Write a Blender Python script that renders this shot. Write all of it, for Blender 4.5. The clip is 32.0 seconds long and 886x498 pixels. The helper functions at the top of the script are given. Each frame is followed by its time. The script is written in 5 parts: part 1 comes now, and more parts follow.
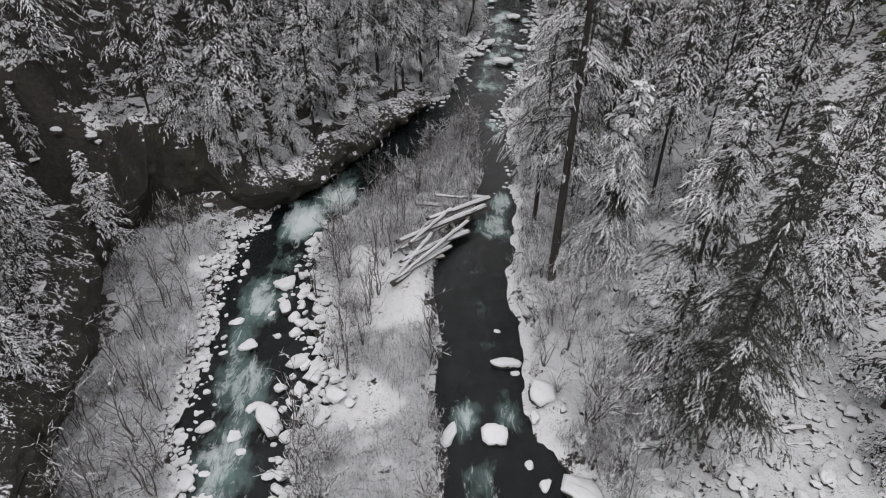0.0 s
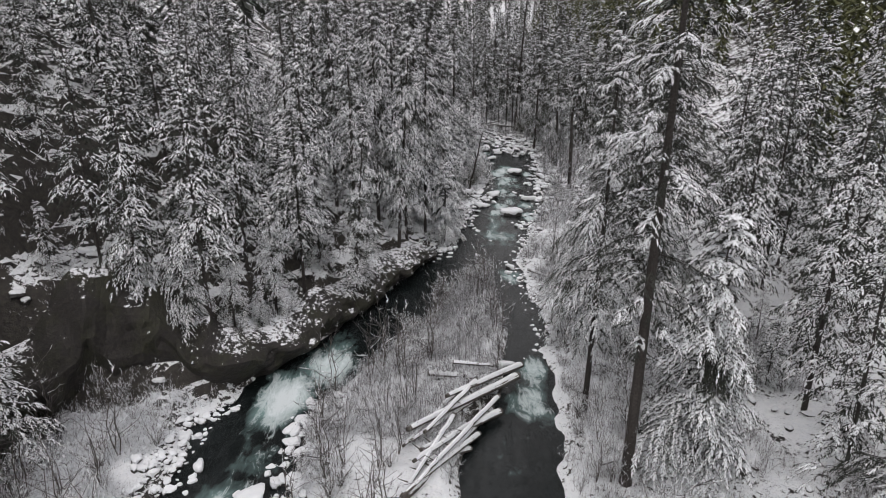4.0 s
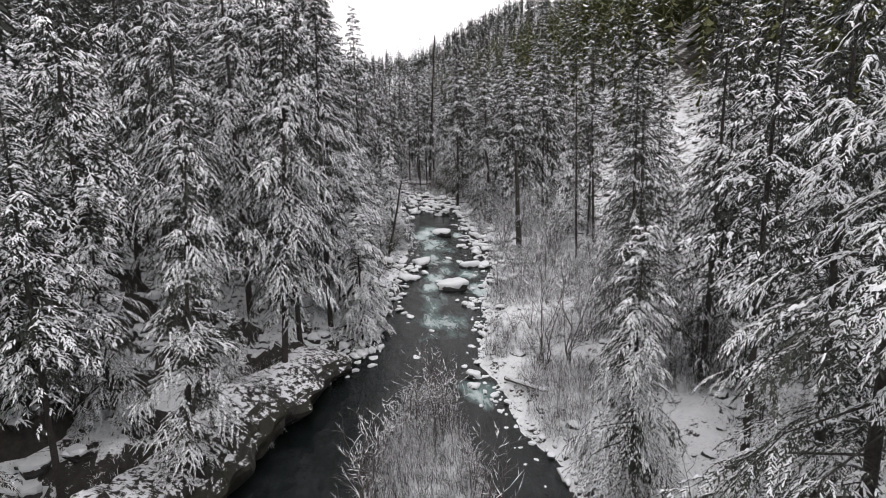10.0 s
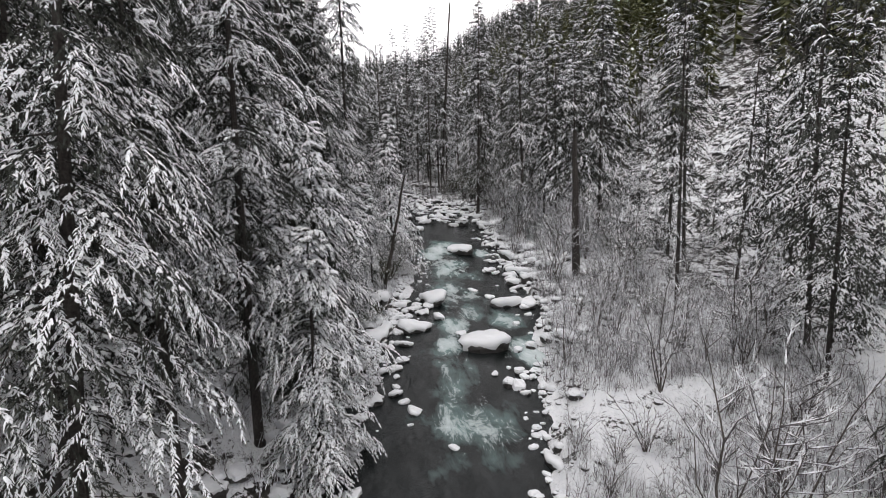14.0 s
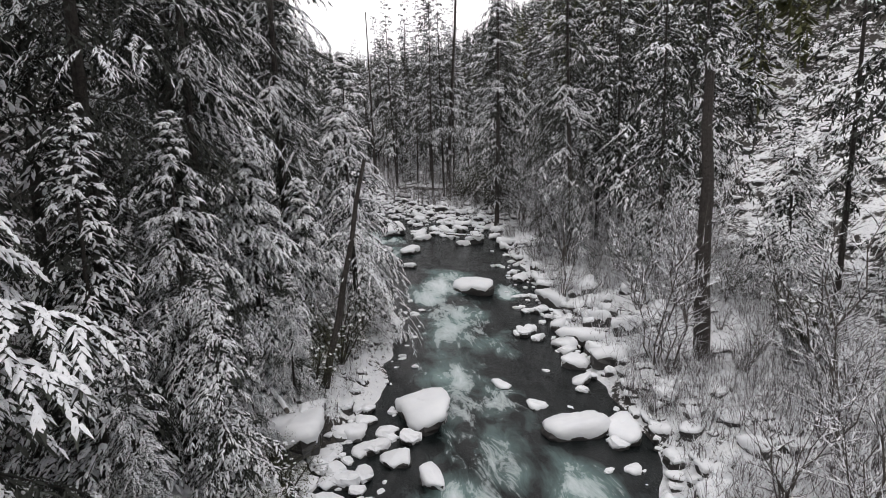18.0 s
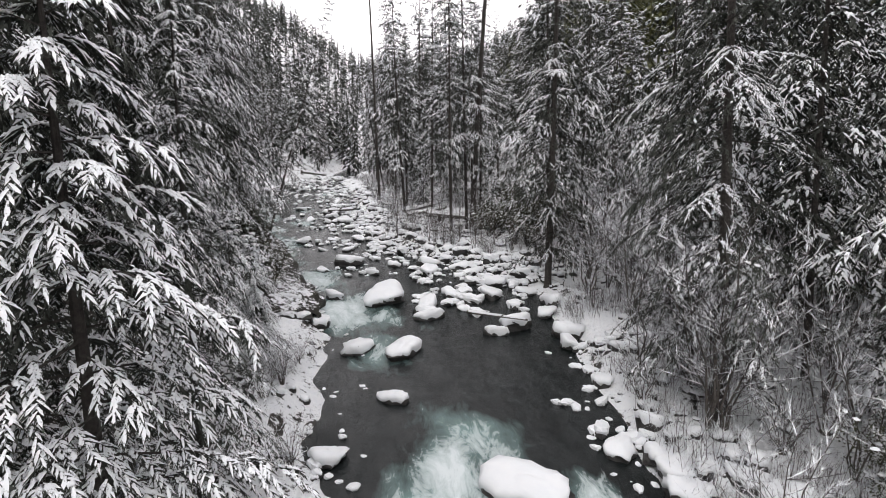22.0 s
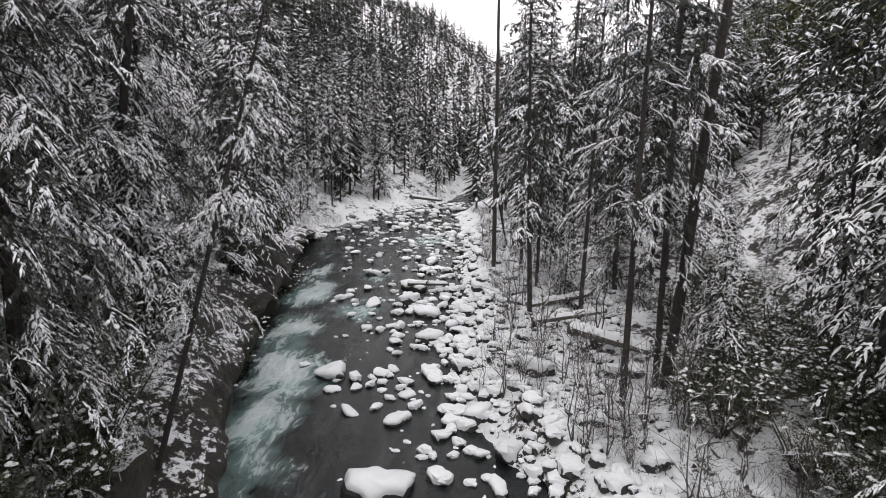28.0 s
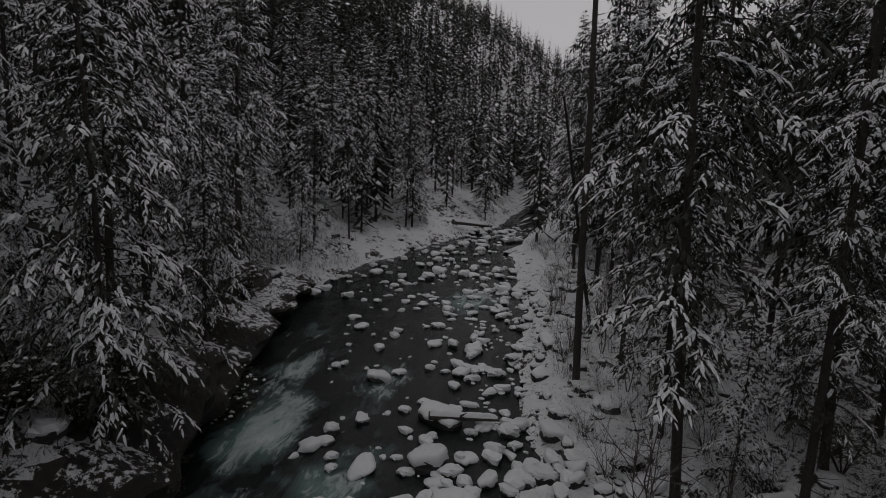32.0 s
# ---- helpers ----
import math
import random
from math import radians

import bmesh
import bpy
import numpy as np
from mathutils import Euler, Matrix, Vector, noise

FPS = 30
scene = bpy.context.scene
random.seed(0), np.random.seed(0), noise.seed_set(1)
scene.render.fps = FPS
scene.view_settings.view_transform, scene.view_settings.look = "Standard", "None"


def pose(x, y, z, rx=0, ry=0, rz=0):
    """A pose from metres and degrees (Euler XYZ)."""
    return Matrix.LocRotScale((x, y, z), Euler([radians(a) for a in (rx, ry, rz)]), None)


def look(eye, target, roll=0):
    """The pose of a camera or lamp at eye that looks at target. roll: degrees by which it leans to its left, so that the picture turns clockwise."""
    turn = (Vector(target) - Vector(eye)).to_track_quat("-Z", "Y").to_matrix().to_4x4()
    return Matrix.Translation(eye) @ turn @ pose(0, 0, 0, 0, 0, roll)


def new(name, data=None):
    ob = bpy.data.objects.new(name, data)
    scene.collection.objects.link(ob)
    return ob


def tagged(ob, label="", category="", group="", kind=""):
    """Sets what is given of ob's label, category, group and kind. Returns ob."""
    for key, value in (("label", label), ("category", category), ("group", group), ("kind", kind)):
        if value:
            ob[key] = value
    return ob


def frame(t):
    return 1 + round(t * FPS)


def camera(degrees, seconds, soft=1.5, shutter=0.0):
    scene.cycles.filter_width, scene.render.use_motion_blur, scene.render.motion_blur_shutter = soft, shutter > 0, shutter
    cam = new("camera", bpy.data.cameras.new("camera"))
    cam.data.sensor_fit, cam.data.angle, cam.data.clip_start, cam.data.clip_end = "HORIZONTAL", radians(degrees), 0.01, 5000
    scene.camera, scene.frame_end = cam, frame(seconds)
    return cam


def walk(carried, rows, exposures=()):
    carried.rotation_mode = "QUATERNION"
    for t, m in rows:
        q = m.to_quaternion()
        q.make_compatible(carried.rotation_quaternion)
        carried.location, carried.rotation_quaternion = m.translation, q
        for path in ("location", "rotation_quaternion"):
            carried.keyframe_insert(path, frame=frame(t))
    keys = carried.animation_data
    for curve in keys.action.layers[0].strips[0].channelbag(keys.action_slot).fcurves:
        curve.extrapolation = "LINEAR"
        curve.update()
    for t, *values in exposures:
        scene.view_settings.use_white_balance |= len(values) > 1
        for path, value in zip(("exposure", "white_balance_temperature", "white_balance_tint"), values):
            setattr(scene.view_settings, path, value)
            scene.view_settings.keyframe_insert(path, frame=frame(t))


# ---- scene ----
cam = camera(78.6, 32.0, soft=.95)
METRES, EYE, TILT, LEAN, TURN = 160.0, 29.0, -33.5, 0.0, 0.0
ROWS = [
    (0.0, 0.0, 0.0, 0.0, 0.0, 0.0, 0.0),
    (0.5, 0.0014, 0.0079, 0.0012, 0.14, 2.01, -0.1),
    (1.0, 0.0014, 0.0158, 0.0023, 0.24, 4.04, -0.22),
    (1.5, 0.0006, 0.0239, 0.0036, 0.27, 6.03, -0.28),
    (2.0, -0.001, 0.0322, 0.005, 0.31, 8.05, -0.34),
    (2.5, -0.0035, 0.0409, 0.0066, 0.43, 10.1, -0.46),
    (4.5, -0.0195, 0.0795, 0.0162, -2.31, 18.27, 1.8),
    (5.0, -0.0224, 0.0905, 0.0197, -4.09, 20.2, 3.33),
    (5.5, -0.0246, 0.102, 0.0236, -6.14, 21.94, 5.22),
    (6.0, -0.0259, 0.1138, 0.0279, -7.76, 22.59, 6.65),
    (6.5, -0.0262, 0.126, 0.0325, -8.51, 22.58, 7.33),
    (7.0, -0.0259, 0.1388, 0.0374, -8.89, 22.65, 7.63),
    (7.5, -0.0252, 0.152, 0.0426, -9.03, 22.73, 7.83),
    (8.0, -0.024, 0.1657, 0.0482, -9.08, 22.8, 7.9),
    (8.5, -0.0225, 0.1795, 0.0542, -9.09, 22.88, 7.91),
    (9.0, -0.0208, 0.1937, 0.0605, -9.07, 22.98, 7.91),
    (9.5, -0.0187, 0.2084, 0.067, -9.01, 23.13, 7.91),
    (10.0, -0.0169, 0.2223, 0.0735, -9.02, 23.23, 7.89),
    (10.5, -0.0145, 0.2377, 0.0811, -9.0, 23.32, 7.84),
    (11.0, -0.012, 0.2535, 0.0889, -8.98, 23.44, 7.76),
    (11.5, -0.0094, 0.2695, 0.097, -8.93, 23.55, 7.66),
    (12.0, -0.0064, 0.2859, 0.1056, -8.83, 23.66, 7.53),
    (12.5, -0.0037, 0.3019, 0.1145, -8.75, 23.75, 7.44),
    (13.0, -0.001, 0.3182, 0.1236, -8.67, 23.88, 7.34),
    (13.5, 0.002, 0.3346, 0.1331, -8.54, 23.99, 7.26),
    (14.0, 0.0052, 0.3507, 0.1427, -8.35, 24.09, 7.17),
    (14.5, 0.0081, 0.3668, 0.1519, -8.29, 24.17, 7.12),
    (16.5, 0.0231, 0.4313, 0.1899, -7.85, 24.41, 6.89),
    (17.0, 0.0272, 0.4475, 0.1992, -7.79, 24.47, 6.89),
    (17.5, 0.0315, 0.4636, 0.2084, -7.67, 24.6, 6.81),
    (18.0, 0.0359, 0.4797, 0.2177, -7.58, 24.65, 6.72),
    (18.5, 0.0399, 0.4955, 0.2276, -7.5, 24.68, 6.57),
    (19.0, 0.0436, 0.5107, 0.2382, -7.4, 24.7, 6.37),
    (19.5, 0.0467, 0.5253, 0.2493, -7.31, 24.79, 6.31),
    (20.0, 0.0495, 0.5393, 0.2606, -7.23, 24.88, 6.14),
    (20.5, 0.0525, 0.553, 0.2719, -7.15, 24.93, 6.0),
    (21.0, 0.0558, 0.5663, 0.283, -7.01, 25.01, 5.94),
    (21.5, 0.0593, 0.5794, 0.2943, -6.58, 25.13, 5.54),
    (22.0, 0.0626, 0.5922, 0.3056, -5.7, 25.25, 4.81),
    (22.5, 0.0653, 0.6048, 0.3167, -3.83, 25.4, 3.16),
    (23.0, 0.0677, 0.6172, 0.3276, -2.97, 25.5, 2.36),
    (23.5, 0.0698, 0.6294, 0.3383, -2.37, 25.6, 1.79),
    (24.0, 0.0718, 0.6415, 0.3487, -1.87, 25.68, 1.35),
    (24.5, 0.0736, 0.6534, 0.3591, -1.18, 25.76, 0.67),
    (25.0, 0.0754, 0.6652, 0.3695, -0.48, 25.8, 0.04),
    (25.5, 0.0767, 0.677, 0.3798, 0.19, 25.84, -0.52),
    (26.0, 0.0776, 0.6886, 0.3901, 1.05, 25.85, -1.35),
    (26.5, 0.0783, 0.7003, 0.4005, 2.52, 25.82, -2.82),
    (28.5, 0.078, 0.7465, 0.4411, 5.97, 25.71, -5.82),
    (29.0, 0.077, 0.7577, 0.4512, 6.46, 25.69, -6.28),
    (29.5, 0.0757, 0.769, 0.4613, 7.07, 25.67, -6.8),
    (30.0, 0.0737, 0.7804, 0.4715, 7.74, 25.59, -7.32),
    (30.5, 0.0712, 0.792, 0.4816, 8.4, 25.51, -7.83),
    (31.0, 0.0684, 0.8035, 0.4914, 8.95, 25.44, -8.25),
    (31.5, 0.0651, 0.8153, 0.5015, 9.31, 25.41, -8.57),
    (32.0, 0.0616, 0.8268, 0.5114, 9.64, 25.36, -8.82),
]
EXPOSURES = [(0.0, -.44), (1.0, -.34), (2.0, -.28), (3.0, -.22), (6.0, -.06), (12.0, .06), (17.0, -.02), (19.0, .06), (21.0, .26), (22.5, .36), (24.5, .4), (26.5, .22), (29.2, .24), (29.8, -.08), (30.4, -.6), (31.0, -1.0), (31.5, -1.4), (32.0, -1.9)]
walk(cam, [(t, pose(0, 0, EYE, TILT, LEAN, TURN) @ pose(METRES * x, METRES * y, METRES * z, 90 + pitch, roll, yaw)) for t, x, y, z, yaw, pitch, roll in ROWS], EXPOSURES)

# ---- overcast winter sky and a weak wide sun behind the cloud ----
world = bpy.data.worlds.new("overcast")
scene.world = world
world.use_nodes = True
wn, wl = world.node_tree.nodes, world.node_tree.links
sky = wn.new("ShaderNodeTexSky")
sky.sky_type, sky.sun_disc, sky.sun_elevation, sky.sun_rotation = "NISHITA", False, radians(38), radians(200)
pale = wn.new("ShaderNodeHueSaturation")
pale.inputs["Saturation"].default_value = .12
cloud = wn.new("ShaderNodeMix")
cloud.data_type, cloud.inputs["Factor"].default_value = "RGBA", .75
cloud.inputs["B"].default_value = (9.95, 9.55, 9.75, 1)
wl.new(sky.outputs["Color"], pale.inputs["Color"])
wl.new(pale.outputs["Color"], cloud.inputs["A"])
wl.new(cloud.outputs["Result"], wn["Background"].inputs["Color"])
wn["Background"].inputs["Strength"].default_value = .175
sun = new("sun", bpy.data.lights.new("sun", "SUN"))
sun.data.energy, sun.data.angle, sun.data.color = .6, radians(30), (1, .97, .93)
sun.matrix_world = look((0, 0, 100), (34, 94, -30))

# ---- materials ----
def material(name):
    m = bpy.data.materials.new(name)
    m.use_nodes = True
    nt = m.node_tree
    return m, nt, nt.nodes["Principled BSDF"]


def node(nt, kind, **values):
    n = nt.nodes.new(kind)
    for key, v in values.items():
        n.inputs[key.replace("_", " ")].default_value = v
    return n


def noise_tex(nt, scale, detail=4, rough_=.6, coords="Object", vec=None):
    n = node(nt, "ShaderNodeTexNoise", Scale=scale, Detail=detail, Roughness=rough_)
    if vec is None:
        vec = nt.nodes.new("ShaderNodeTexCoord").outputs[coords]
    nt.links.new(vec, n.inputs["Vector"])
    return n.outputs["Fac"]


def ramp(nt, fac, *stops):
    r = nt.nodes.new("ShaderNodeValToRGB")
    e = r.color_ramp.elements
    e[0].position, e[0].color = stops[0][0], (*stops[0][1], 1)
    e[1].position, e[1].color = stops[-1][0], (*stops[-1][1], 1)
    for p, c in stops[1:-1]:
        x = e.new(p)
        x.color = (*c, 1)
    nt.links.new(fac, r.inputs["Fac"])
    return r.outputs["Color"]


def mix(nt, fac, a, b, how="MIX"):
    n = nt.nodes.new("ShaderNodeMix")
    n.data_type, n.blend_type = "RGBA", how
    for socket, v in (("Factor", fac), ("A", a), ("B", b)):
        if isinstance(v, (int, float)):
            n.inputs[socket].default_value = v
        elif isinstance(v, tuple):
            n.inputs[socket].default_value = (*v, 1)
        else:
            nt.links.new(v, n.inputs[socket])
    return n.outputs["Result"]


def calc(nt, how, a, b=0.0, c=0.0):
    n = nt.nodes.new("ShaderNodeMath")
    n.operation = how
    for i, v in enumerate((a, b, c)):
        if isinstance(v, (int, float)):
            n.inputs[i].default_value = v
        else:
            nt.links.new(v, n.inputs[i])
    return n.outputs[0]


def relief(nt, bsdf, height, strength=.4, depth=.05):
    b = node(nt, "ShaderNodeBump", Strength=strength, Distance=depth)
    nt.links.new(height, b.inputs["Height"])
    nt.links.new(b.outputs["Normal"], bsdf.inputs["Normal"])


def two_tone(name, a, b, scale, roughness=.85, bump=.4, depth=.03, detail=5, coords="Object", sway=.25):
    """Grain between two colours, with each object a little lighter or darker."""
    m, nt, p = material(name)
    f = noise_tex(nt, scale, detail, .65, coords)
    big = noise_tex(nt, scale * .13, 3, .5, coords)
    col = ramp(nt, f, (.32, a), (.68, b))
    col = mix(nt, calc(nt, "MULTIPLY", big, .5), col, tuple(v * .55 for v in a))
    info = nt.nodes.new("ShaderNodeObjectInfo")
    tone = calc(nt, "MULTIPLY_ADD", info.outputs["Random"], sway, 1 - sway / 2)
    col = mix(nt, 1.0, col, tone, "MULTIPLY")
    nt.links.new(col, p.inputs["Base Color"])
    p.inputs["Roughness"].default_value = roughness
    p.inputs["Specular IOR Level"].default_value = .3
    relief(nt, p, f, bump, depth)
    return m


SNOW = two_tone("snow", (.80, .82, .85), (.88, .89, .90), 3, .7, .5, .08, 6, "Object", .06)
OLIVE = two_tone("olive_needles", (.075, .085, .032), (.15, .15, .06), 2.5, .75, 0, .02, 3, "Object", .4)

BUSH_LEAF = two_tone("bush_leaf", (.03, .033, .016), (.08, .08, .042), 5, .6, 0, .02, 3, "Object", .4)


def dusted(name, dark, light, lo, hi, scale):
    """Needles and loose snow broken into one another; lo to hi is where the snow begins and closes."""
    m, nt, p = material(name)
    fine, coarse = noise_tex(nt, scale, 5, .75), noise_tex(nt, scale * .22, 3, .5)
    f = calc(nt, "ADD", calc(nt, "MULTIPLY", fine, .75), calc(nt, "MULTIPLY", coarse, .25))
    green = ramp(nt, coarse, (.35, dark), (.65, light))
    info = nt.nodes.new("ShaderNodeObjectInfo")
    green = mix(nt, 1.0, green, calc(nt, "MULTIPLY_ADD", info.outputs["Random"], .5, .75), "MULTIPLY")
    white = ramp(nt, coarse, (.3, (.74, .76, .79)), (.7, (.87, .88, .90)))
    nt.links.new(mix(nt, ramp(nt, f, (lo, (0, 0, 0)), (hi, (1, 1, 1))), green, white), p.inputs["Base Color"])
    p.inputs["Roughness"].default_value, p.inputs["Specular IOR Level"].default_value = .8, .3
    return m


NEEDLES = dusted("dusted_needles", (.02, .023, .019), (.056, .06, .05), .63, .73, 14)
DARK_NEEDLES = dusted("dark_needles", (.02, .023, .019), (.056, .06, .05), .63, .75, 14)
BOUGH_SNOW = dusted("bough_snow", (.06, .065, .055), (.11, .115, .1), .36, .46, 16)
BARK = two_tone("bark", (.028, .024, .022), (.085, .075, .068), 9, .9, .9, .06, 6, "Object", .3)
DEADWOOD = two_tone("dead_wood", (.05, .043, .038), (.16, .145, .13), 8, .85, .7, .03, 6, "Object", .3)
TWIG = two_tone("twig", (.07, .062, .063), (.17, .152, .156), 6, .85, .2, .01, 3, "Object", .3)
ROCK = two_tone("wet_rock", (.018, .017, .017), (.07, .066, .062), 2.2, .45, .8, .08, 7, "Object", .4)

# snow over dark rock: the steep faces stay bare
GROUND, nt, p = material("snowy_ground")
pos = nt.nodes.new("ShaderNodeNewGeometry")
sep = nt.nodes.new("ShaderNodeSeparateXYZ")
nt.links.new(pos.outputs["True Normal"], sep.inputs["Vector"])
n1 = noise_tex(nt, .55, 6, .65, vec=pos.outputs["Position"])
n2 = noise_tex(nt, 2.6, 6, .7, vec=pos.outputs["Position"])
n3 = noise_tex(nt, 9, 4, .7, vec=pos.outputs["Position"])
grain = calc(nt, "ADD", calc(nt, "MULTIPLY", n1, .7), calc(nt, "MULTIPLY", n2, .75))
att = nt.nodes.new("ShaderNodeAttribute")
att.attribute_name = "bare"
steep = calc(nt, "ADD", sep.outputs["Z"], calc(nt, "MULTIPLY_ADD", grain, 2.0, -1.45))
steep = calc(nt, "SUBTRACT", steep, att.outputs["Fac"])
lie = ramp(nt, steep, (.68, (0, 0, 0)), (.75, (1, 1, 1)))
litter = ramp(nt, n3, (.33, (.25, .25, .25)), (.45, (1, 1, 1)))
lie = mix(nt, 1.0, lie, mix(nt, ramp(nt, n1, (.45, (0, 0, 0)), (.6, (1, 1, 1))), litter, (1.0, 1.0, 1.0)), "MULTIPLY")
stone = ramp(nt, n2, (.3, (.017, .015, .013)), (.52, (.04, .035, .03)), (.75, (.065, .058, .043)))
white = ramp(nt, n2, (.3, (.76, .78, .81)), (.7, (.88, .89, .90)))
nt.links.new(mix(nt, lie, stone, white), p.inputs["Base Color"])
p.inputs["Roughness"].default_value = .75
relief(nt, p, grain, .9, .35)

# mossy river cliff: brown rock, olive moss, snow where it lies level
CLIFF, nt, p = material("mossy_cliff")
pos = nt.nodes.new("ShaderNodeNewGeometry")
sep = nt.nodes.new("ShaderNodeSeparateXYZ")
nt.links.new(pos.outputs["True Normal"], sep.inputs["Vector"])
n1 = noise_tex(nt, .5, 5, .6, vec=pos.outputs["Position"])
n2 = noise_tex(nt, 3.2, 6, .7, vec=pos.outputs["Position"])
stone = ramp(nt, n2, (.3, (.007, .006, .006)), (.5, (.017, .014, .012)), (.74, (.038, .032, .026)))
moss = ramp(nt, n2, (.3, (.008, .008, .004)), (.7, (.03, .03, .012)))
stone = mix(nt, ramp(nt, n1, (.45, (0, 0, 0)), (.6, (.8, .8, .8))), stone, moss)
level = calc(nt, "ADD", calc(nt, "ABSOLUTE", sep.outputs["Z"]), calc(nt, "MULTIPLY_ADD", n2, 1.3, -.62))
lie = ramp(nt, level, (.9, (0, 0, 0)), (.99, (1, 1, 1)))
nt.links.new(mix(nt, lie, stone, (.82, .83, .86)), p.inputs["Base Color"])
p.inputs["Roughness"].default_value = .7
relief(nt, p, n2, .9, .2)

# river: dark moving water, broken white and pale green where it falls
RIVER, nt, p = material("river_water")
pos = nt.nodes.new("ShaderNodeNewGeometry")
stretch = nt.nodes.new("ShaderNodeMapping")
stretch.inputs["Scale"].default_value = (1, .38, 1)
nt.links.new(pos.outputs["Position"], stretch.inputs["Vector"])
bend = node(nt, "ShaderNodeTexNoise", Scale=.7, Detail=2)
nt.links.new(stretch.outputs["Vector"], bend.inputs["Vector"])
flow = nt.nodes.new("ShaderNodeVectorMath")
flow.operation = "MULTIPLY_ADD"
flow.inputs[1].default_value = (1.6, 1.6, 0)
nt.links.new(bend.outputs["Color"], flow.inputs[0])
nt.links.new(stretch.outputs["Vector"], flow.inputs[2])
w1 = noise_tex(nt, 1.1, 7, .68, vec=flow.outputs["Vector"])
w2 = noise_tex(nt, 6, 5, .65, vec=flow.outputs["Vector"])
w0 = noise_tex(nt, .33, 3, .55, vec=pos.outputs["Position"])
att = nt.nodes.new("ShaderNodeAttribute")
att.attribute_name = "foam"
# milky green plumes, and the torn white on top of them
plume = calc(nt, "ADD", calc(nt, "MULTIPLY", att.outputs["Fac"], 1.25), calc(nt, "MULTIPLY_ADD", w0, .9, -.5))
plume = calc(nt, "ADD", plume, calc(nt, "MULTIPLY_ADD", w1, .7, -.36))
torn = calc(nt, "ADD", calc(nt, "MULTIPLY", att.outputs["Fac"], 1.15), calc(nt, "MULTIPLY_ADD", w1, 1.5, -.9))
torn = calc(nt, "ADD", torn, calc(nt, "MULTIPLY_ADD", w2, .6, -.3))
deep = ramp(nt, w0, (.35, (.004, .006, .006)), (.65, (.012, .015, .0155)))
body = mix(nt, ramp(nt, plume, (.2, (0, 0, 0)), (.7, (1, 1, 1))), deep, (.19, .285, .275))
white_ = ramp(nt, torn, (.26, (0, 0, 0)), (.42, (.45, .45, .45)), (.75, (1, 1, 1)))
nt.links.new(mix(nt, white_, body, (.62, .67, .68)), p.inputs["Base Color"])
nt.links.new(ramp(nt, torn, (.2, (.1, .1, .1)), (.6, (.7, .7, .7))), p.inputs["Roughness"])
p.inputs["IOR"].default_value, p.inputs["Specular IOR Level"].default_value = 1.33, .5
w3 = noise_tex(nt, 15, 3, .6, vec=pos.outputs["Position"])
relief(nt, p, calc(nt, "ADD", calc(nt, "MULTIPLY_ADD", w3, .16, w1), calc(nt, "MULTIPLY", w2, .5)), .65, .14)
# ---- the lie of the land: river line, banks, slopes ----
RIVER_Y = (-400, 28, 40, 60, 78, 86, 93, 106, 121, 128, 150, 164, 170, 183, 190, 216, 300, 400, 1400)
RIVER_Z = (-14, -.7, 0, .9, 2.4, 3.2, 4.2, 5.2, 6.0, 7.0, 8.9, 10.2, 11, 12.4, 13.4, 15.4, 20, 26, 60)
LEFT_Y = (-400, 5, 19, 23, 31, 39, 45, 48, 53, 58, 65, 73, 79, 85, 92, 97, 103, 110, 118, 126, 135, 143, 151, 159, 167, 175, 185, 195, 205, 217, 239, 300, 420, 1400)
LEFT_X = (-40, -12, -15.2, -17.6, -18.1, -19.9, -20.3, -17.8, -15.8, -12.6, -9.2, -6.4, -3, -1, 1.5, 2.2, 4.9, 6.9, 8.6, 7.4, 7.5, 5, 3.3, -.8, -3.4, -5.3, -8.6, -10.8, -11, -7.5, -1, 4, 12, 60)
RIGHT_Y = (-400, 5, 20, 23, 30, 40, 46, 55, 62, 69, 77, 86, 93, 101, 115, 126, 134, 144, 148, 151, 155, 161, 167, 176, 185, 195, 205, 220, 240, 300, 420, 1400)
RIGHT_X = (-10, 11, 8.5, 6.4, 6, 5.8, 7.3, 8, 9.6, 8.8, 8.6, 11.2, 14, 16.8, 18.6, 20, 21.5, 22, 21, 19.4, 15.8, 11, 9, 9.5, 7.7, 7, 6, 3.6, 6, 12, 20, 68)
ISLE_Y = (-400, 5, 19, 22, 26, 32, 40, 45, 49, 52, 56, 60, 64, 69, 73, 77)
ISLE_L = (-30, -6, -9, -10, -8.2, -10.7, -12.1, -12.2, -10.6, -8.9, -6.6, -3.9, -1.9, .2, 1.4, 2.6)
ISLE_R = (-22, 2, .5, .5, -.2, .2, -.5, .6, 3.6, 4.1, 4.6, 5.2, 5.4, 4.6, 4, 3.4)


def step(v, a, b):
    s = np.clip((np.asarray(v, float) - a) / (b - a), 0, 1)
    return s * s * (3 - 2 * s)


HASH = np.random.RandomState(7).rand(4096)


def rough(x, y, size, seed=0):
    """Smooth random heights from -1 to 1 with lumps of that size."""
    u, v = np.asarray(x, float) / size + 57.3 * seed, np.asarray(y, float) / size + 19.1 * seed
    i, j = np.floor(u).astype(int), np.floor(v).astype(int)
    u, v = u - i, v - j
    u, v = u * u * (3 - 2 * u), v * v * (3 - 2 * v)
    g = lambda a, b: HASH[(a * 73 + b * 1237 + seed * 311) % 4096]
    return 2 * ((g(i, j) * (1 - u) + g(i + 1, j) * u) * (1 - v) + (g(i, j + 1) * (1 - u) + g(i + 1, j + 1) * u) * v) - 1


